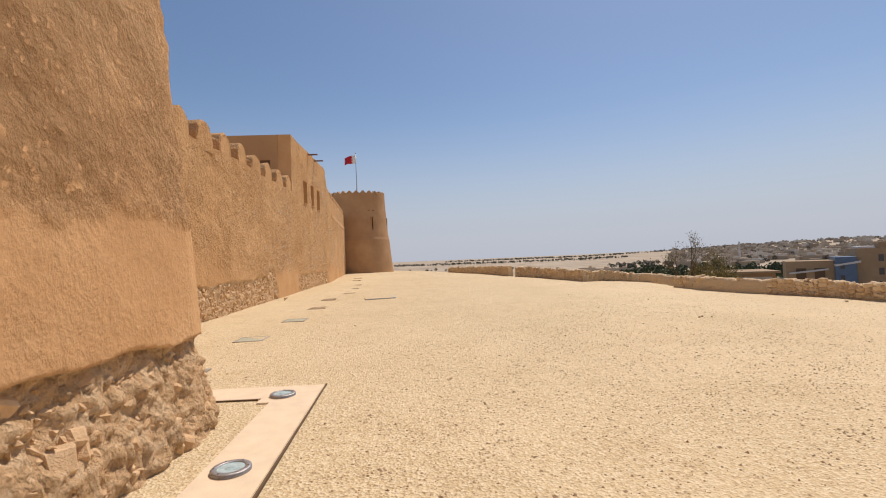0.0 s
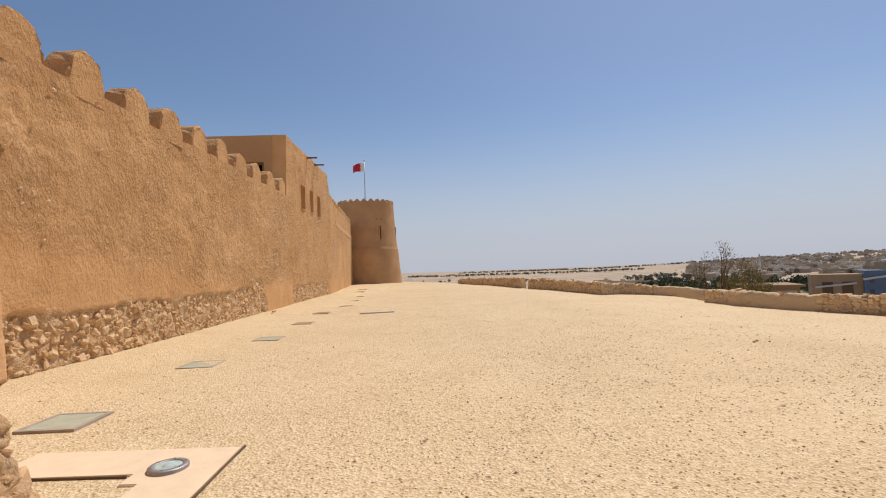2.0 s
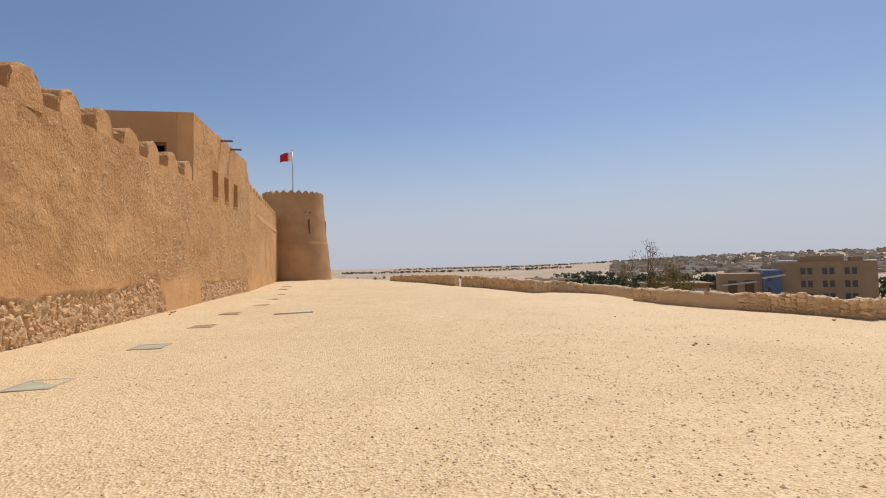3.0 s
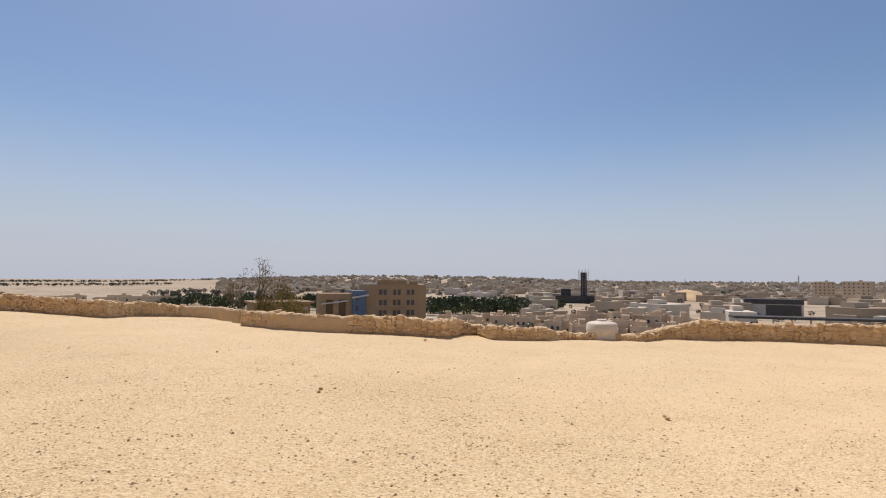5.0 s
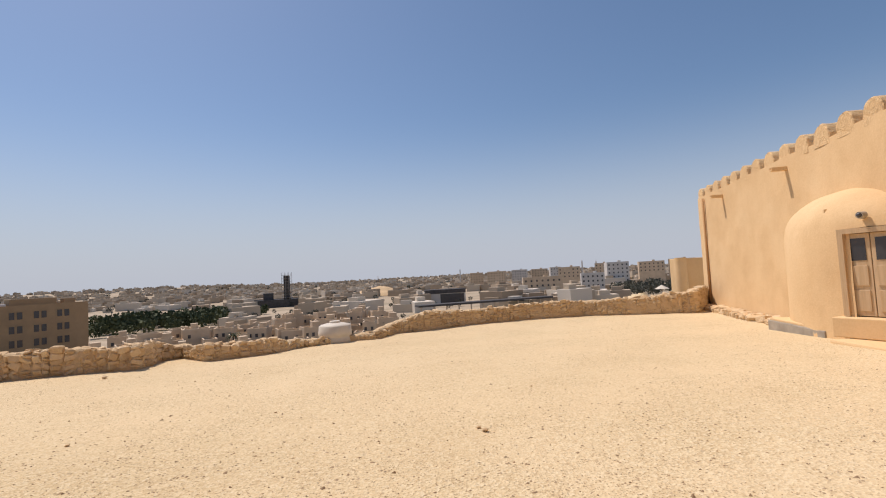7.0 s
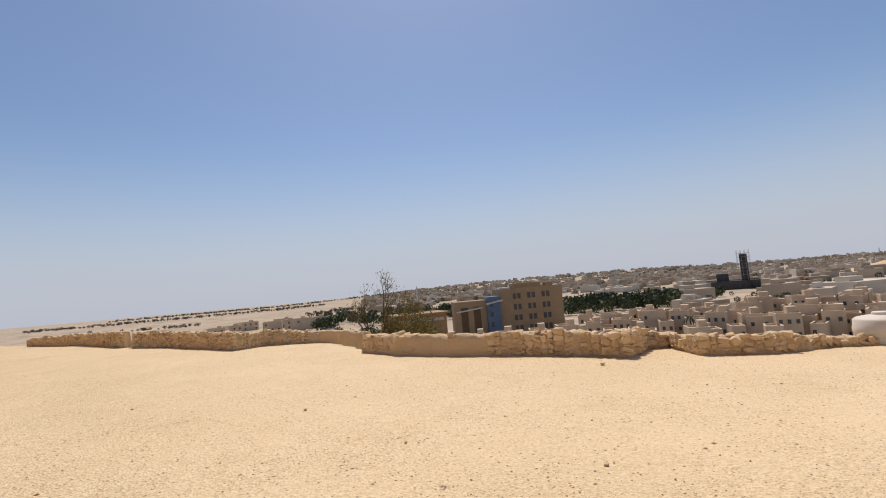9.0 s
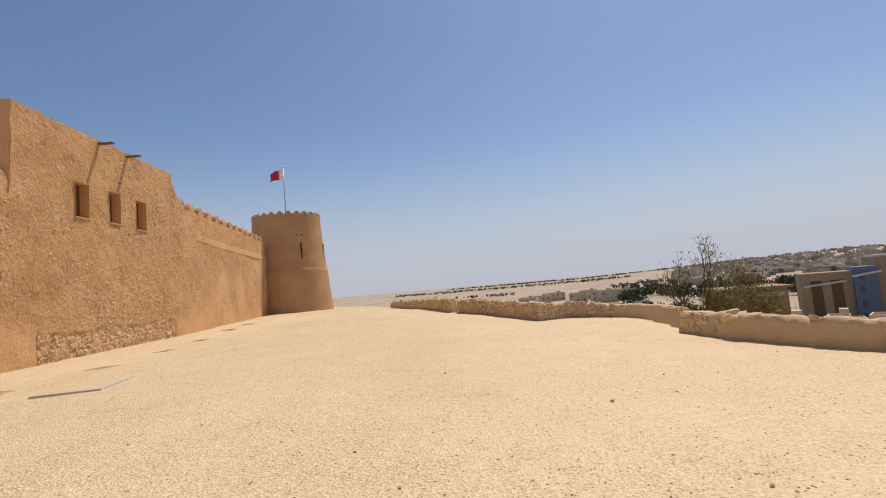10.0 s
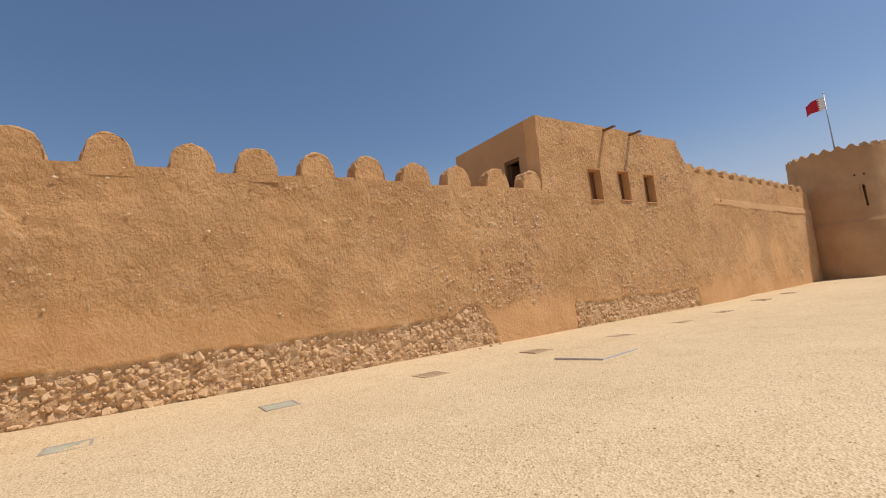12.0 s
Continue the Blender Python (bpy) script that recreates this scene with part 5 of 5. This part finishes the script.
# the tan school with its blue stair tower
def school():
    s = block_house("school_building", "four-storey tan school building with a blue stair tower", 43.1, 172, 20.5, 14, -1.35, BRICK_TAN, 14, 4, 0, storey=3.6, category="building", parapet=0.7, box_on_roof=False)
    s.matrix_basis = s.matrix_basis @ Matrix.Diagonal((1.09, 1.0, 1.055, 1))
    hh = -1.35 - (PLAIN_Z - 1.5)
    for r in range(4):
        for c in range(3):
            for k in (-0.75, 0.75):
                xc = -4.6 + c * 4.7 + k
                zc = hh - 2.6 - r * 3.5
                w = part("window", box(xc - 0.5, xc + 0.5, -0.10, 0.02, zc - 0.9, zc + 0.9), WINDOW_DARK, s)
                part("window_surround", box(xc - 0.62, xc + 0.62, -0.16, -0.02, zc + 0.9, zc + 1.1), BRICK_TAN, w)
    part("plant_room", box(-5, 4.5, 4, 9, hh - 0.7, hh + 1.6, 0.1), BRICK_TAN, s)
    part("roof_sheet", box(-9.5, -6, 2, 10, hh - 0.3, hh + 0.5, 0.1), ROOF_METAL, s)
    part("plant_room", box(6, 8.5, 4, 7, hh - 0.7, hh + 1.2, 0.1), BRICK_TAN, s)
    part("stair_tower", box(-14.6, -10.3, -1.5, 8, 0, hh - 2.1, 0.05), FACADE_BLUE, s, "blue clad stair tower")
    for zz in range(4):
        part("window", box(-13.6, -12.8, -1.58, -1.48, 2 + zz * 3.3, 3.6 + zz * 3.3), WINDOW_DARK, s)
    bm = bmesh.new()
    add_box(bm, -14.9, -9.6, -1.8, 8.2, 0, 0.5, pose(0, 0, hh - 2.0, 0, -10, 0))
    part("sloped_roof", bm, ROOF_METAL, s, "pale sloping roof sheet")
    part("wing", box(-25.0, -14.6, 0, 10, 0, hh - 3.0, 0.05), BRICK_TAN, s)
    bm = bmesh.new()
    add_box(bm, -24.4, -16.0, -0.6, 9.8, 0, 0.45, pose(0, 0, hh - 3.6, 0, -7, 0))
    part("sloped_roof", bm, ROOF_METAL, s, "pale sloping roof sheet")
    for c in range(2):
        part("tall_recess", box(-22.8 + c * 4.0, -20.6 + c * 4.0, -0.10, 0.02, 3.0, hh - 5.0), GAP_AND_SHADE, s)
    low = block_house("school_hall", "low tan school hall with a flat overhanging roof", 30.9, 185, 20, 16, -7.4, BRICK_TAN, 14, 1, 0, category="building", box_on_roof=False)
    part("roof_slab", box(-11, 11, -2, 16, 10.7, 11.4, 0.05), BRICK_TAN, low)
    part("pale_band", box(-9, 9, -0.12, 0.0, 8.2, 9.4), ROOF_METAL, low)


school()

rng = np.random.default_rng(21)
# cream houses below the terrace
for i, (b, d, w, dep, top, rows, cols) in enumerate((
        (64.4, 165, 11, 9, -8.0, 3, 4), (68.0, 172, 11, 9, -8.6, 3, 4), (71.2, 166, 10, 9, -8.2, 3, 4), (73.6, 160, 7, 8, -8.6, 3, 2),
        (60.6, 140, 8, 9, -9.6, 2, 3), (63.6, 138, 7, 8, -10.2, 2, 2), (57.4, 146, 8, 9, -9.2, 2, 3), (54.4, 150, 7, 9, -9.0, 2, 2), (51.8, 142, 8, 9, -10.4, 2, 3), (66.4, 134, 8, 8, -10.0, 2, 3),
        (49.0, 138, 7, 8, -10.6, 2, 2), (46.2, 132, 8, 8, -10.2, 2, 3), (43.4, 128, 7, 8, -10.4, 2, 2), (40.0, 125, 7, 8, -10.3, 2, 2), (37.4, 128, 6, 8, -10.7, 2, 2), (34.0, 130, 7, 8, -11.0, 2, 2),
        (53.2, 122, 6, 8, -11.0, 1, 2), (59.0, 120, 7, 8, -11.0, 1, 2), (47.6, 118, 6, 8, -10.6, 1, 2), (69.6, 140, 7, 8, -10.3, 2, 2), (72.4, 142, 6, 8, -10.4, 2, 2))):
    top -= 0.5
    for nn, (bo, do, wf, to) in enumerate(((0.0, 0, 0.62, 0.0), (1.25, 7, 0.5, -1.3), (-1.2, -5, 0.42, -2.2))):
        block_house("cream_house", "cream flat-roofed house with small dark windows", b + bo, d + do, w * wf, dep * 0.7, top + to, WHITE_RENDER, float(rng.normal() * 9), rows, max(2, cols - nn), (0.7, 0.95), 2.9,
                    "houses below the terrace", 0.45, blank=0.2, seed=i + 30 * nn, box_on_roof=nn == 0)
    if i % 2 == 0:
        x, y = far(b + 0.4, d + 4)
        t = thing("roof_tank", "white plastic water tank on a flat roof", "water tank", "roof tanks", at=pose(x, y, top - 0.56))
        bm = bmesh.new()
        bmesh.ops.create_cone(bm, cap_ends=True, segments=16, radius1=0.65, radius2=0.6, depth=1.3, matrix=Matrix.Translation((0, 0, 0.65)))
        bmesh.ops.bevel(bm, geom=bm.edges[:], offset=0.08, segments=1, affect='EDGES')
        part("vessel", bm, WHITE_TANK, t)

for i in range(22):
    b = 48.5 + i * 1.25 + float(rng.normal() * 0.3)
    block_house("cream_house", "small cream house with a flat roof and dark windows", b, 150 + float(rng.normal() * 9), 4.2 + 2.5 * rng.random(), 6, -10.2 + float(rng.normal() * 0.8), WHITE_RENDER,
                float(rng.normal() * 10), 2, 2, (0.7, 0.95), 2.9, "houses below the terrace", 0.45, blank=0.25, seed=200 + i, box_on_roof=i % 3 == 0)

# the minaret wrapped in scaffolding, on its dark site
def scaffold_tower():
    x, y = far(64.0, 420)
    s = thing("scaffolded_minaret", "dark minaret wrapped in scaffolding and netting", "tower", at=pose(x, y, PLAIN_Z - 1, 0, 0, -64))
    s.matrix_basis = s.matrix_basis @ Matrix.Diagonal((1.1, 1.1, 1.12, 1))
    part("shaft", box(-2.2, 2.2, -2.2, 2.2, 0, 23.5, 0.4), SCAFFOLD, s)
    for i in range(9):
        part("platform", box(-3.6, 3.6, -3.6, 3.6, 5.0 + i * 2.35, 5.12 + i * 2.35), STEEL, s)
    for a in (-3.5, -1.2, 1.2, 3.5):
        part("upright", box(a - 0.09, a + 0.09, -3.5, -3.4, 0, 26.0), STEEL, s)
        part("upright", box(a - 0.09, a + 0.09, 3.4, 3.5, 0, 26.0), STEEL, s)
    b = block_house("building_site", "dark netted building site around the minaret", 62.6, 414, 40, 30, -11.0, SCAFFOLD, 0, 1, 0, category="building", box_on_roof=False)
    part("core_block", box(-8, 0, 5, 14, 7, 13), SCAFFOLD, b)


scaffold_tower()

# modern buildings to the south-east
mod = block_house("modern_building", "low modern building with a dark glazed front", 81.2, 300, 26, 15, -8.6, GREY_RENDER, 6, 1, 0, category="building", box_on_roof=False)
part("blue_glazing", box(-3, 12, -0.2, 0.02, 1.5, 8.3), WINDOW_DARK, mod, "dark glazed front")
part("dark_storey", box(-12.5, 13.2, -0.5, 14, 8.7, 11.2, 0.1), SCAFFOLD, mod)
can = thing("long_canopy", "long dark-roofed canopy on a pale base", "canopy", at=pose(*far(86.0, 225), -15.6, 0, 0, -84 + 15))
part("roof", box(-34, 34, 0, 8, 3.2, 4.1, 0.1), SCAFFOLD, can)
part("pale_base", box(-34, 34, 1, 7, -6, -1.6), WHITE_RENDER, can)
for i in range(12):
    part("post", box(-33 + i * 6, -32.5 + i * 6, 0.5, 1.0, -6.0, 3.2), WHITE_RENDER, can)
for i, (b, d, w, top, mt, rows, cols, lab) in enumerate((
        (92.0, 330, 26, -3.2, WHITE_RENDER, 2, 7, "cream two-storey public building with arched bays"), (97.5, 360, 16, -2.5, GREY_RENDER, 3, 5, "white three-storey apartment block"),
        (100.2, 430, 18, 5.0, GREY_RENDER, 5, 5, "tall white apartment block"), (95.0, 470, 20, 3.2, WHITE_RENDER, 3, 5, "cream apartment block on the rise"),
        (87.0, 620, 22, 3.0, WHITE_RENDER, 4, 6, "cream apartment block on the rise"), (89.6, 640, 20, 3.6, GREY_RENDER, 4, 6, "pale apartment block on the rise"), (91.8, 660, 22, 3.4, WHITE_RENDER, 4, 6, "cream apartment block on the rise"),
        (84.9, 650, 18, 2.6, WHITE_RENDER, 4, 5, "cream apartment block on the rise"), (103.6, 520, 24, 4.6, WHITE_RENDER, 3, 6, "cream apartment block on the rise"), (93.6, 640, 14, 4.5, GREY_RENDER, 5, 4, "grey apartment block on the rise"),
        (98.6, 560, 16, 5.8, WHITE_RENDER, 4, 4, "cream apartment block on the rise"), (106.5, 560, 26, 6.0, WHITE_RENDER, 3, 6, "cream apartment block on the rise"))):
    block_house("apartment_block", lab, b, d, w, 14, top, mt, float(rng.normal() * 10), rows, cols, (1.1, 1.3), 3.3, "blocks to the south-east", 0.8, "building", blank=0.05, seed=40 + i)
# pale walled houses out on the plain
for i, (b, d, w, top) in enumerate(((9.2, 330, 12, -10.8), (11.0, 345, 10, -10.8), (14.8, 340, 12, -10.4), (17.4, 330, 18, -9.8), (19.2, 345, 14, -10.2), (16.0, 380, 12, -10.5), (12.6, 400, 12, -11))):
    block_house("plain_house", "pale flat-roofed house standing on the plain", b, d, w, 10, top, WHITE_RENDER, float(rng.normal() * 12), 2, 3, (1.0, 1.2), 3.0, "houses on the plain", 0.5, blank=0.3, seed=70 + i)

# masts and minarets on the skyline
for b, d, top in ((83.1, 900, 12.5), (79.5, 1300, 7.0), (73.9, 1500, 11.0), (39.0, 1600, 8.0), (41.5, 1700, 9.0), (30.6, 700, 8.5), (96.5, 700, 13.0), (98.0, 720, 12.0)):
    x, y = far(b, d)
    mst = thing("minaret", "slender pale minaret on the skyline", "minaret", "skyline minarets", at=pose(x, y, PLAIN_Z))
    bm = bmesh.new()
    bmesh.ops.create_cone(bm, cap_ends=True, segments=10, radius1=1.4, radius2=0.9, depth=top - PLAIN_Z - 3, matrix=Matrix.Translation((0, 0, (top - PLAIN_Z - 3) / 2)))
    part("shaft", bm, GREY_RENDER, mst)
    bm = bmesh.new()
    bmesh.ops.create_cone(bm, cap_ends=True, segments=10, radius1=1.1, radius2=0.05, depth=3, matrix=Matrix.Translation((0, 0, top - PLAIN_Z - 1.5)))
    part("cap", bm, GREY_RENDER, mst)


def far_town():
    """Hundreds of small flat-roofed houses over the rising land."""
    r = np.random.default_rng(33)
    vs, fs, k = [], [], 0
    cube_f = np.array([[0, 1, 3, 2], [4, 6, 7, 5], [0, 4, 5, 1], [2, 3, 7, 6], [0, 2, 6, 4], [1, 5, 7, 3]])
    for i in range(3600):
        b = 24 + 90 * r.random()
        d = 240 * (2500 / 240) ** r.random()
        if d < 700 and r.random() < 0.72:
            continue
        if d < 480 and (b < 58 or b > 100 or abs(b - 62.8) < 3.2 or abs(b - 74) < 2 or abs(b - 83) < 4):
            continue
        x, y = far(b, d)
        z = float(ground_z(np.array([x]), np.array([y]))[0])
        w, dep, h = 7 + 14 * r.random(), 7 + 10 * r.random(), 3.5 + 5.5 * r.random() ** 2
        a = r.random() * 3.14
        for lx, ly, lw, ld, lh in ((0, 0, w, dep, h), (w * 0.2, 0, w * 0.35, dep * 0.4, h + 2.2)):
            c = np.array([(sx, sy, sz) for sx in (-0.5, 0.5) for sy in (-0.5, 0.5) for sz in (0, 1)]) * (lw, ld, lh + 2) + (lx, ly, -2)
            q = np.stack([x + c[:, 0] * math.cos(a) - c[:, 1] * math.sin(a), y + c[:, 0] * math.sin(a) + c[:, 1] * math.cos(a), z + c[:, 2]], 1)
            vs.append(q)
            fs.append(cube_f + k)
            k += 8
    me = from_arrays("far_town", np.concatenate(vs), np.concatenate(fs), TOWN, False)
    tagged(new("far_town", me), "crowded pale flat-roofed town spread over the rise", "town", kind="stuff")


far_town()


def wood(name, label, spots, seed, h=(4, 8), material=LEAF_DARK):
    """Trees too far off to count: crowns of many leaf clumps over short trunks."""
    r = np.random.default_rng(seed)
    vs, fs, k = [], [], 0
    quad = np.array([(-1, 0, 0), (0, 0.6, 0.2), (1, 0, 0), (0, -0.6, -0.2)])
    for b0, b1, d0, d1, count, top in spots:
        for _ in range(count):
            b, d = b0 + (b1 - b0) * r.random(), d0 + (d1 - d0) * r.random()
            x, y = far(b, d)
            z = float(ground_z(np.array([x]), np.array([y]))[0])
            tall = (h[0] + (h[1] - h[0]) * r.random()) * top
            for _ in range(80):
                u = r.normal(size=3)
                u /= np.linalg.norm(u)
                c = np.array([x, y, z + tall * 0.58]) + u * np.array([tall * 0.5, tall * 0.5, tall * 0.42]) * (0.55 + 0.5 * r.random())
                e = np.array(Euler(r.random(3) * 6.3).to_matrix())
                vs.append(quad * tall * (0.08 + 0.08 * r.random()) @ e.T + c)
                fs.append(np.arange(4)[None] + k)
                k += 4
    me = from_arrays(name, np.concatenate(vs), np.concatenate(fs), material, False)
    tagged(new(name, me), label, "trees", kind="stuff")


wood("tree_belt", "dense belt of dark green trees behind the school", [(46.5, 58, 250, 330, 130, 1.15), (58, 62, 300, 360, 10, 0.9), (19, 36, 300, 420, 150, 1.0), (21, 27, 180, 240, 14, 0.8), (17, 22, 210, 235, 5, 0.9)], 41)
# far tree lines carry their haze in the leaf colour
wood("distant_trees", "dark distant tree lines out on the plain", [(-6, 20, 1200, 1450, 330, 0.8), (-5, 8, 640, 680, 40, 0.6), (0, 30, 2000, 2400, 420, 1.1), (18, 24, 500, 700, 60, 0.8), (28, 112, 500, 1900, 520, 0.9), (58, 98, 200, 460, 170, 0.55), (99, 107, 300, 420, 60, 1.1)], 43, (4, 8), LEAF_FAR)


def palm(x, y, z, seed):
    t = thing("palm_tree", "short dark date palm among the houses", "palm", at=pose(x, y, z))
    r = np.random.default_rng(seed)
    bm = bmesh.new()
    limb(bm, Vector((0, 0, 0)), Vector((0.1, 0, 6.0)), 0.25, 0.18, 10)
    part("trunk", bm, BARK, t)
    bm = bmesh.new()
    for i in range(34):
        a, up = r.random() * 6.3, 0.9 - 1.3 * r.random()
        p = Vector((0.1, 0, 6.0))
        for kk in range(6):
            w = Vector((math.cos(a) * math.cos(up), math.sin(a) * math.cos(up), math.sin(up)))
            q = p + w * 0.42
            side = Vector((-math.sin(a), math.cos(a), 0)) * (0.22 - 0.03 * kk)
            bm.faces.new([bm.verts.new(c) for c in (p - side, p + side, q + side * 0.8, q - side * 0.8)])
            p, up = q, up - 0.28
    part("crown", bm, LEAF_DARK, t)


palm(*far(58.3, 132), PLAIN_Z + 0.5, 3)

# the mound of dug earth
def mound():
    x, y = far(74.0, 560)
    n = 60
    g = np.linspace(-1, 1, n)
    X, Y = np.meshgrid(g, g)
    r = np.hypot(X, Y)
    p = np.stack([X.ravel(), Y.ravel(), 0 * X.ravel()], 1)
    h = np.clip(1 - r.ravel(), 0, 1) ** 0.8 * 11 * (1 + 0.25 * noise3(p, 4)) - 1.0
    v = np.stack([x + p[:, 0] * 34, y + p[:, 1] * 34, PLAIN_Z + h + 1], 1)
    i = np.arange(n * n).reshape(n, n)
    f = np.stack([i[:-1, :-1].ravel(), i[:-1, 1:].ravel(), i[1:, 1:].ravel(), i[1:, :-1].ravel()], 1)
    me = from_arrays("earth_mound", v, f, PARAPET_FILL)
    tagged(new("earth_mound", me), "large mound of dug tan earth on the plain", "mound", kind="structure")


mound()

# roads on the plain
def road(name, pts, width, label):
    tr = Track(pts)
    us = np.linspace(0, tr.l[-1], 60)
    x, y, nx, ny = tr.at(us)
    rows = []
    for o in (-width / 2, width / 2):
        xx, yy = x + nx * o, y + ny * o
        rows.append(np.stack([xx, yy, ground_z(xx, yy) + 0.5], 1))
    v = np.concatenate(rows)
    f = [(i, i + 1, 60 + i + 1, 60 + i) for i in range(59)]
    tagged(new(name, from_arrays(name, v, f, ROAD, False)), label, "road", kind="structure")


road("road", [far(21.2, 210), far(20.2, 330), far(19.0, 480)], 9, "straight sunlit asphalt road over the plain")
road("far_road", [far(52, 520), far(66, 540), far(80, 520)], 12, "far asphalt road below the town")

# ---- loose stones on the terrace ----


def pebbles():
    r = np.random.default_rng(77)
    vs, fs, k = [], [], 0
    base_v = np.array([(1, 0, 0), (-1, 0, 0), (0, 1, 0), (0, -1, 0), (0, 0, 0.55), (0, 0, -0.4)], float)
    base_f = np.array([(0, 2, 4), (2, 1, 4), (1, 3, 4), (3, 0, 4)])
    n = 84000
    # denser where people walk
    dist = 1.8 + 24 * r.random(n) ** 1.5
    ang = r.random(n) * 6.283
    along = r.random(n)
    x = 5.2 * along + dist * np.sin(ang)
    y = 11.0 * along + dist * np.cos(ang)
    ok = (x > -5.9) & (y > -0.4) & (y < 45) & ~((x < -2.3) & (y < 5.7)) & ~((x < -1.25) & (x > -3.4) & (y < 6.4))
    a = np.arctan2(x - EDGE_CENTRE[0], y - EDGE_CENTRE[1])
    ok &= np.hypot(x - EDGE_CENTRE[0], y - EDGE_CENTRE[1]) < np.interp(a, EDGE_A, EDGE_R, period=2 * math.pi) - 1.0
    x, y = x[ok], y[ok]
    z = ground_z(x, y)
    s = 0.0045 + 0.008 * r.random(len(x)) ** 1.5 + 0.012 * r.random(len(x)) ** 14
    for i in range(len(x)):
        t = r.random() * 6.283
        v = base_v * (1 + 0.35 * r.normal(size=(6, 1)))
        c, q = math.cos(t), math.sin(t)
        vs.append(np.stack([x[i] + s[i] * (v[:, 0] * c - v[:, 1] * q), y[i] + s[i] * (v[:, 0] * q + v[:, 1] * c), z[i] + s[i] * v[:, 2]], 1))
        fs.append(base_f + k)
        k += 6
    me = from_arrays("gravel", np.concatenate(vs), np.concatenate(fs), PEBBLE, False)
    tagged(new("gravel", me), "scattered pale and brown gravel on the terrace", "gravel", kind="stuff")


PEBBLE = mat_stone("gravel_stone", (0.20, 0.13, 0.075), (0.40, 0.28, 0.165), (0.68, 0.54, 0.37), True, 0.004)
pebbles()
LOOSE = [rock_mesh("loose_rock", 200 + i, PARAPET_STONE, 0.7, 0.25) for i in range(5)]
for i, (x, y, s) in enumerate(((6.05, 10.9, 0.09), (7.0, 15.7, 0.12), (6.2, 11.05, 0.12), (6.38, 10.95, 0.08), (8.17, 6.93, 0.13), (8.3, 7.0, 0.08), (8.11, 11.36, 0.08), (13.05, 14.95, 0.2), (21.3, 9.9, 0.22),
                               (21.55, 9.75, 0.16), (-2.1, 11.7, 0.07), (1.9, 8.5, 0.05), (2.6, 7.0, 0.06), (4.6, 13.6, 0.06), (7.2, 13.2, 0.07), (-0.5, 13.9, 0.06), (9.3, 9.6, 0.06), (5.0, 18.2, 0.07), (10.4, 6.2, 0.06), (-6.3, 19.4, 0.16), (-6.45, 19.9, 0.22), (-6.5, 20.3, 0.16))):
    st = new("loose_stone", LOOSE[i % 5])
    s = s * 0.72
    st.matrix_basis = pose(x, y, float(ground_z(np.array([x]), np.array([y]))[0]) + s * 0.22, 0, 0, i * 53) @ Matrix.Diagonal((s, s * 0.8, s * 0.8, 1))
    tagged(st, "small pale brown stone lying loose on the gravel", "stone", "loose stones on the terrace")
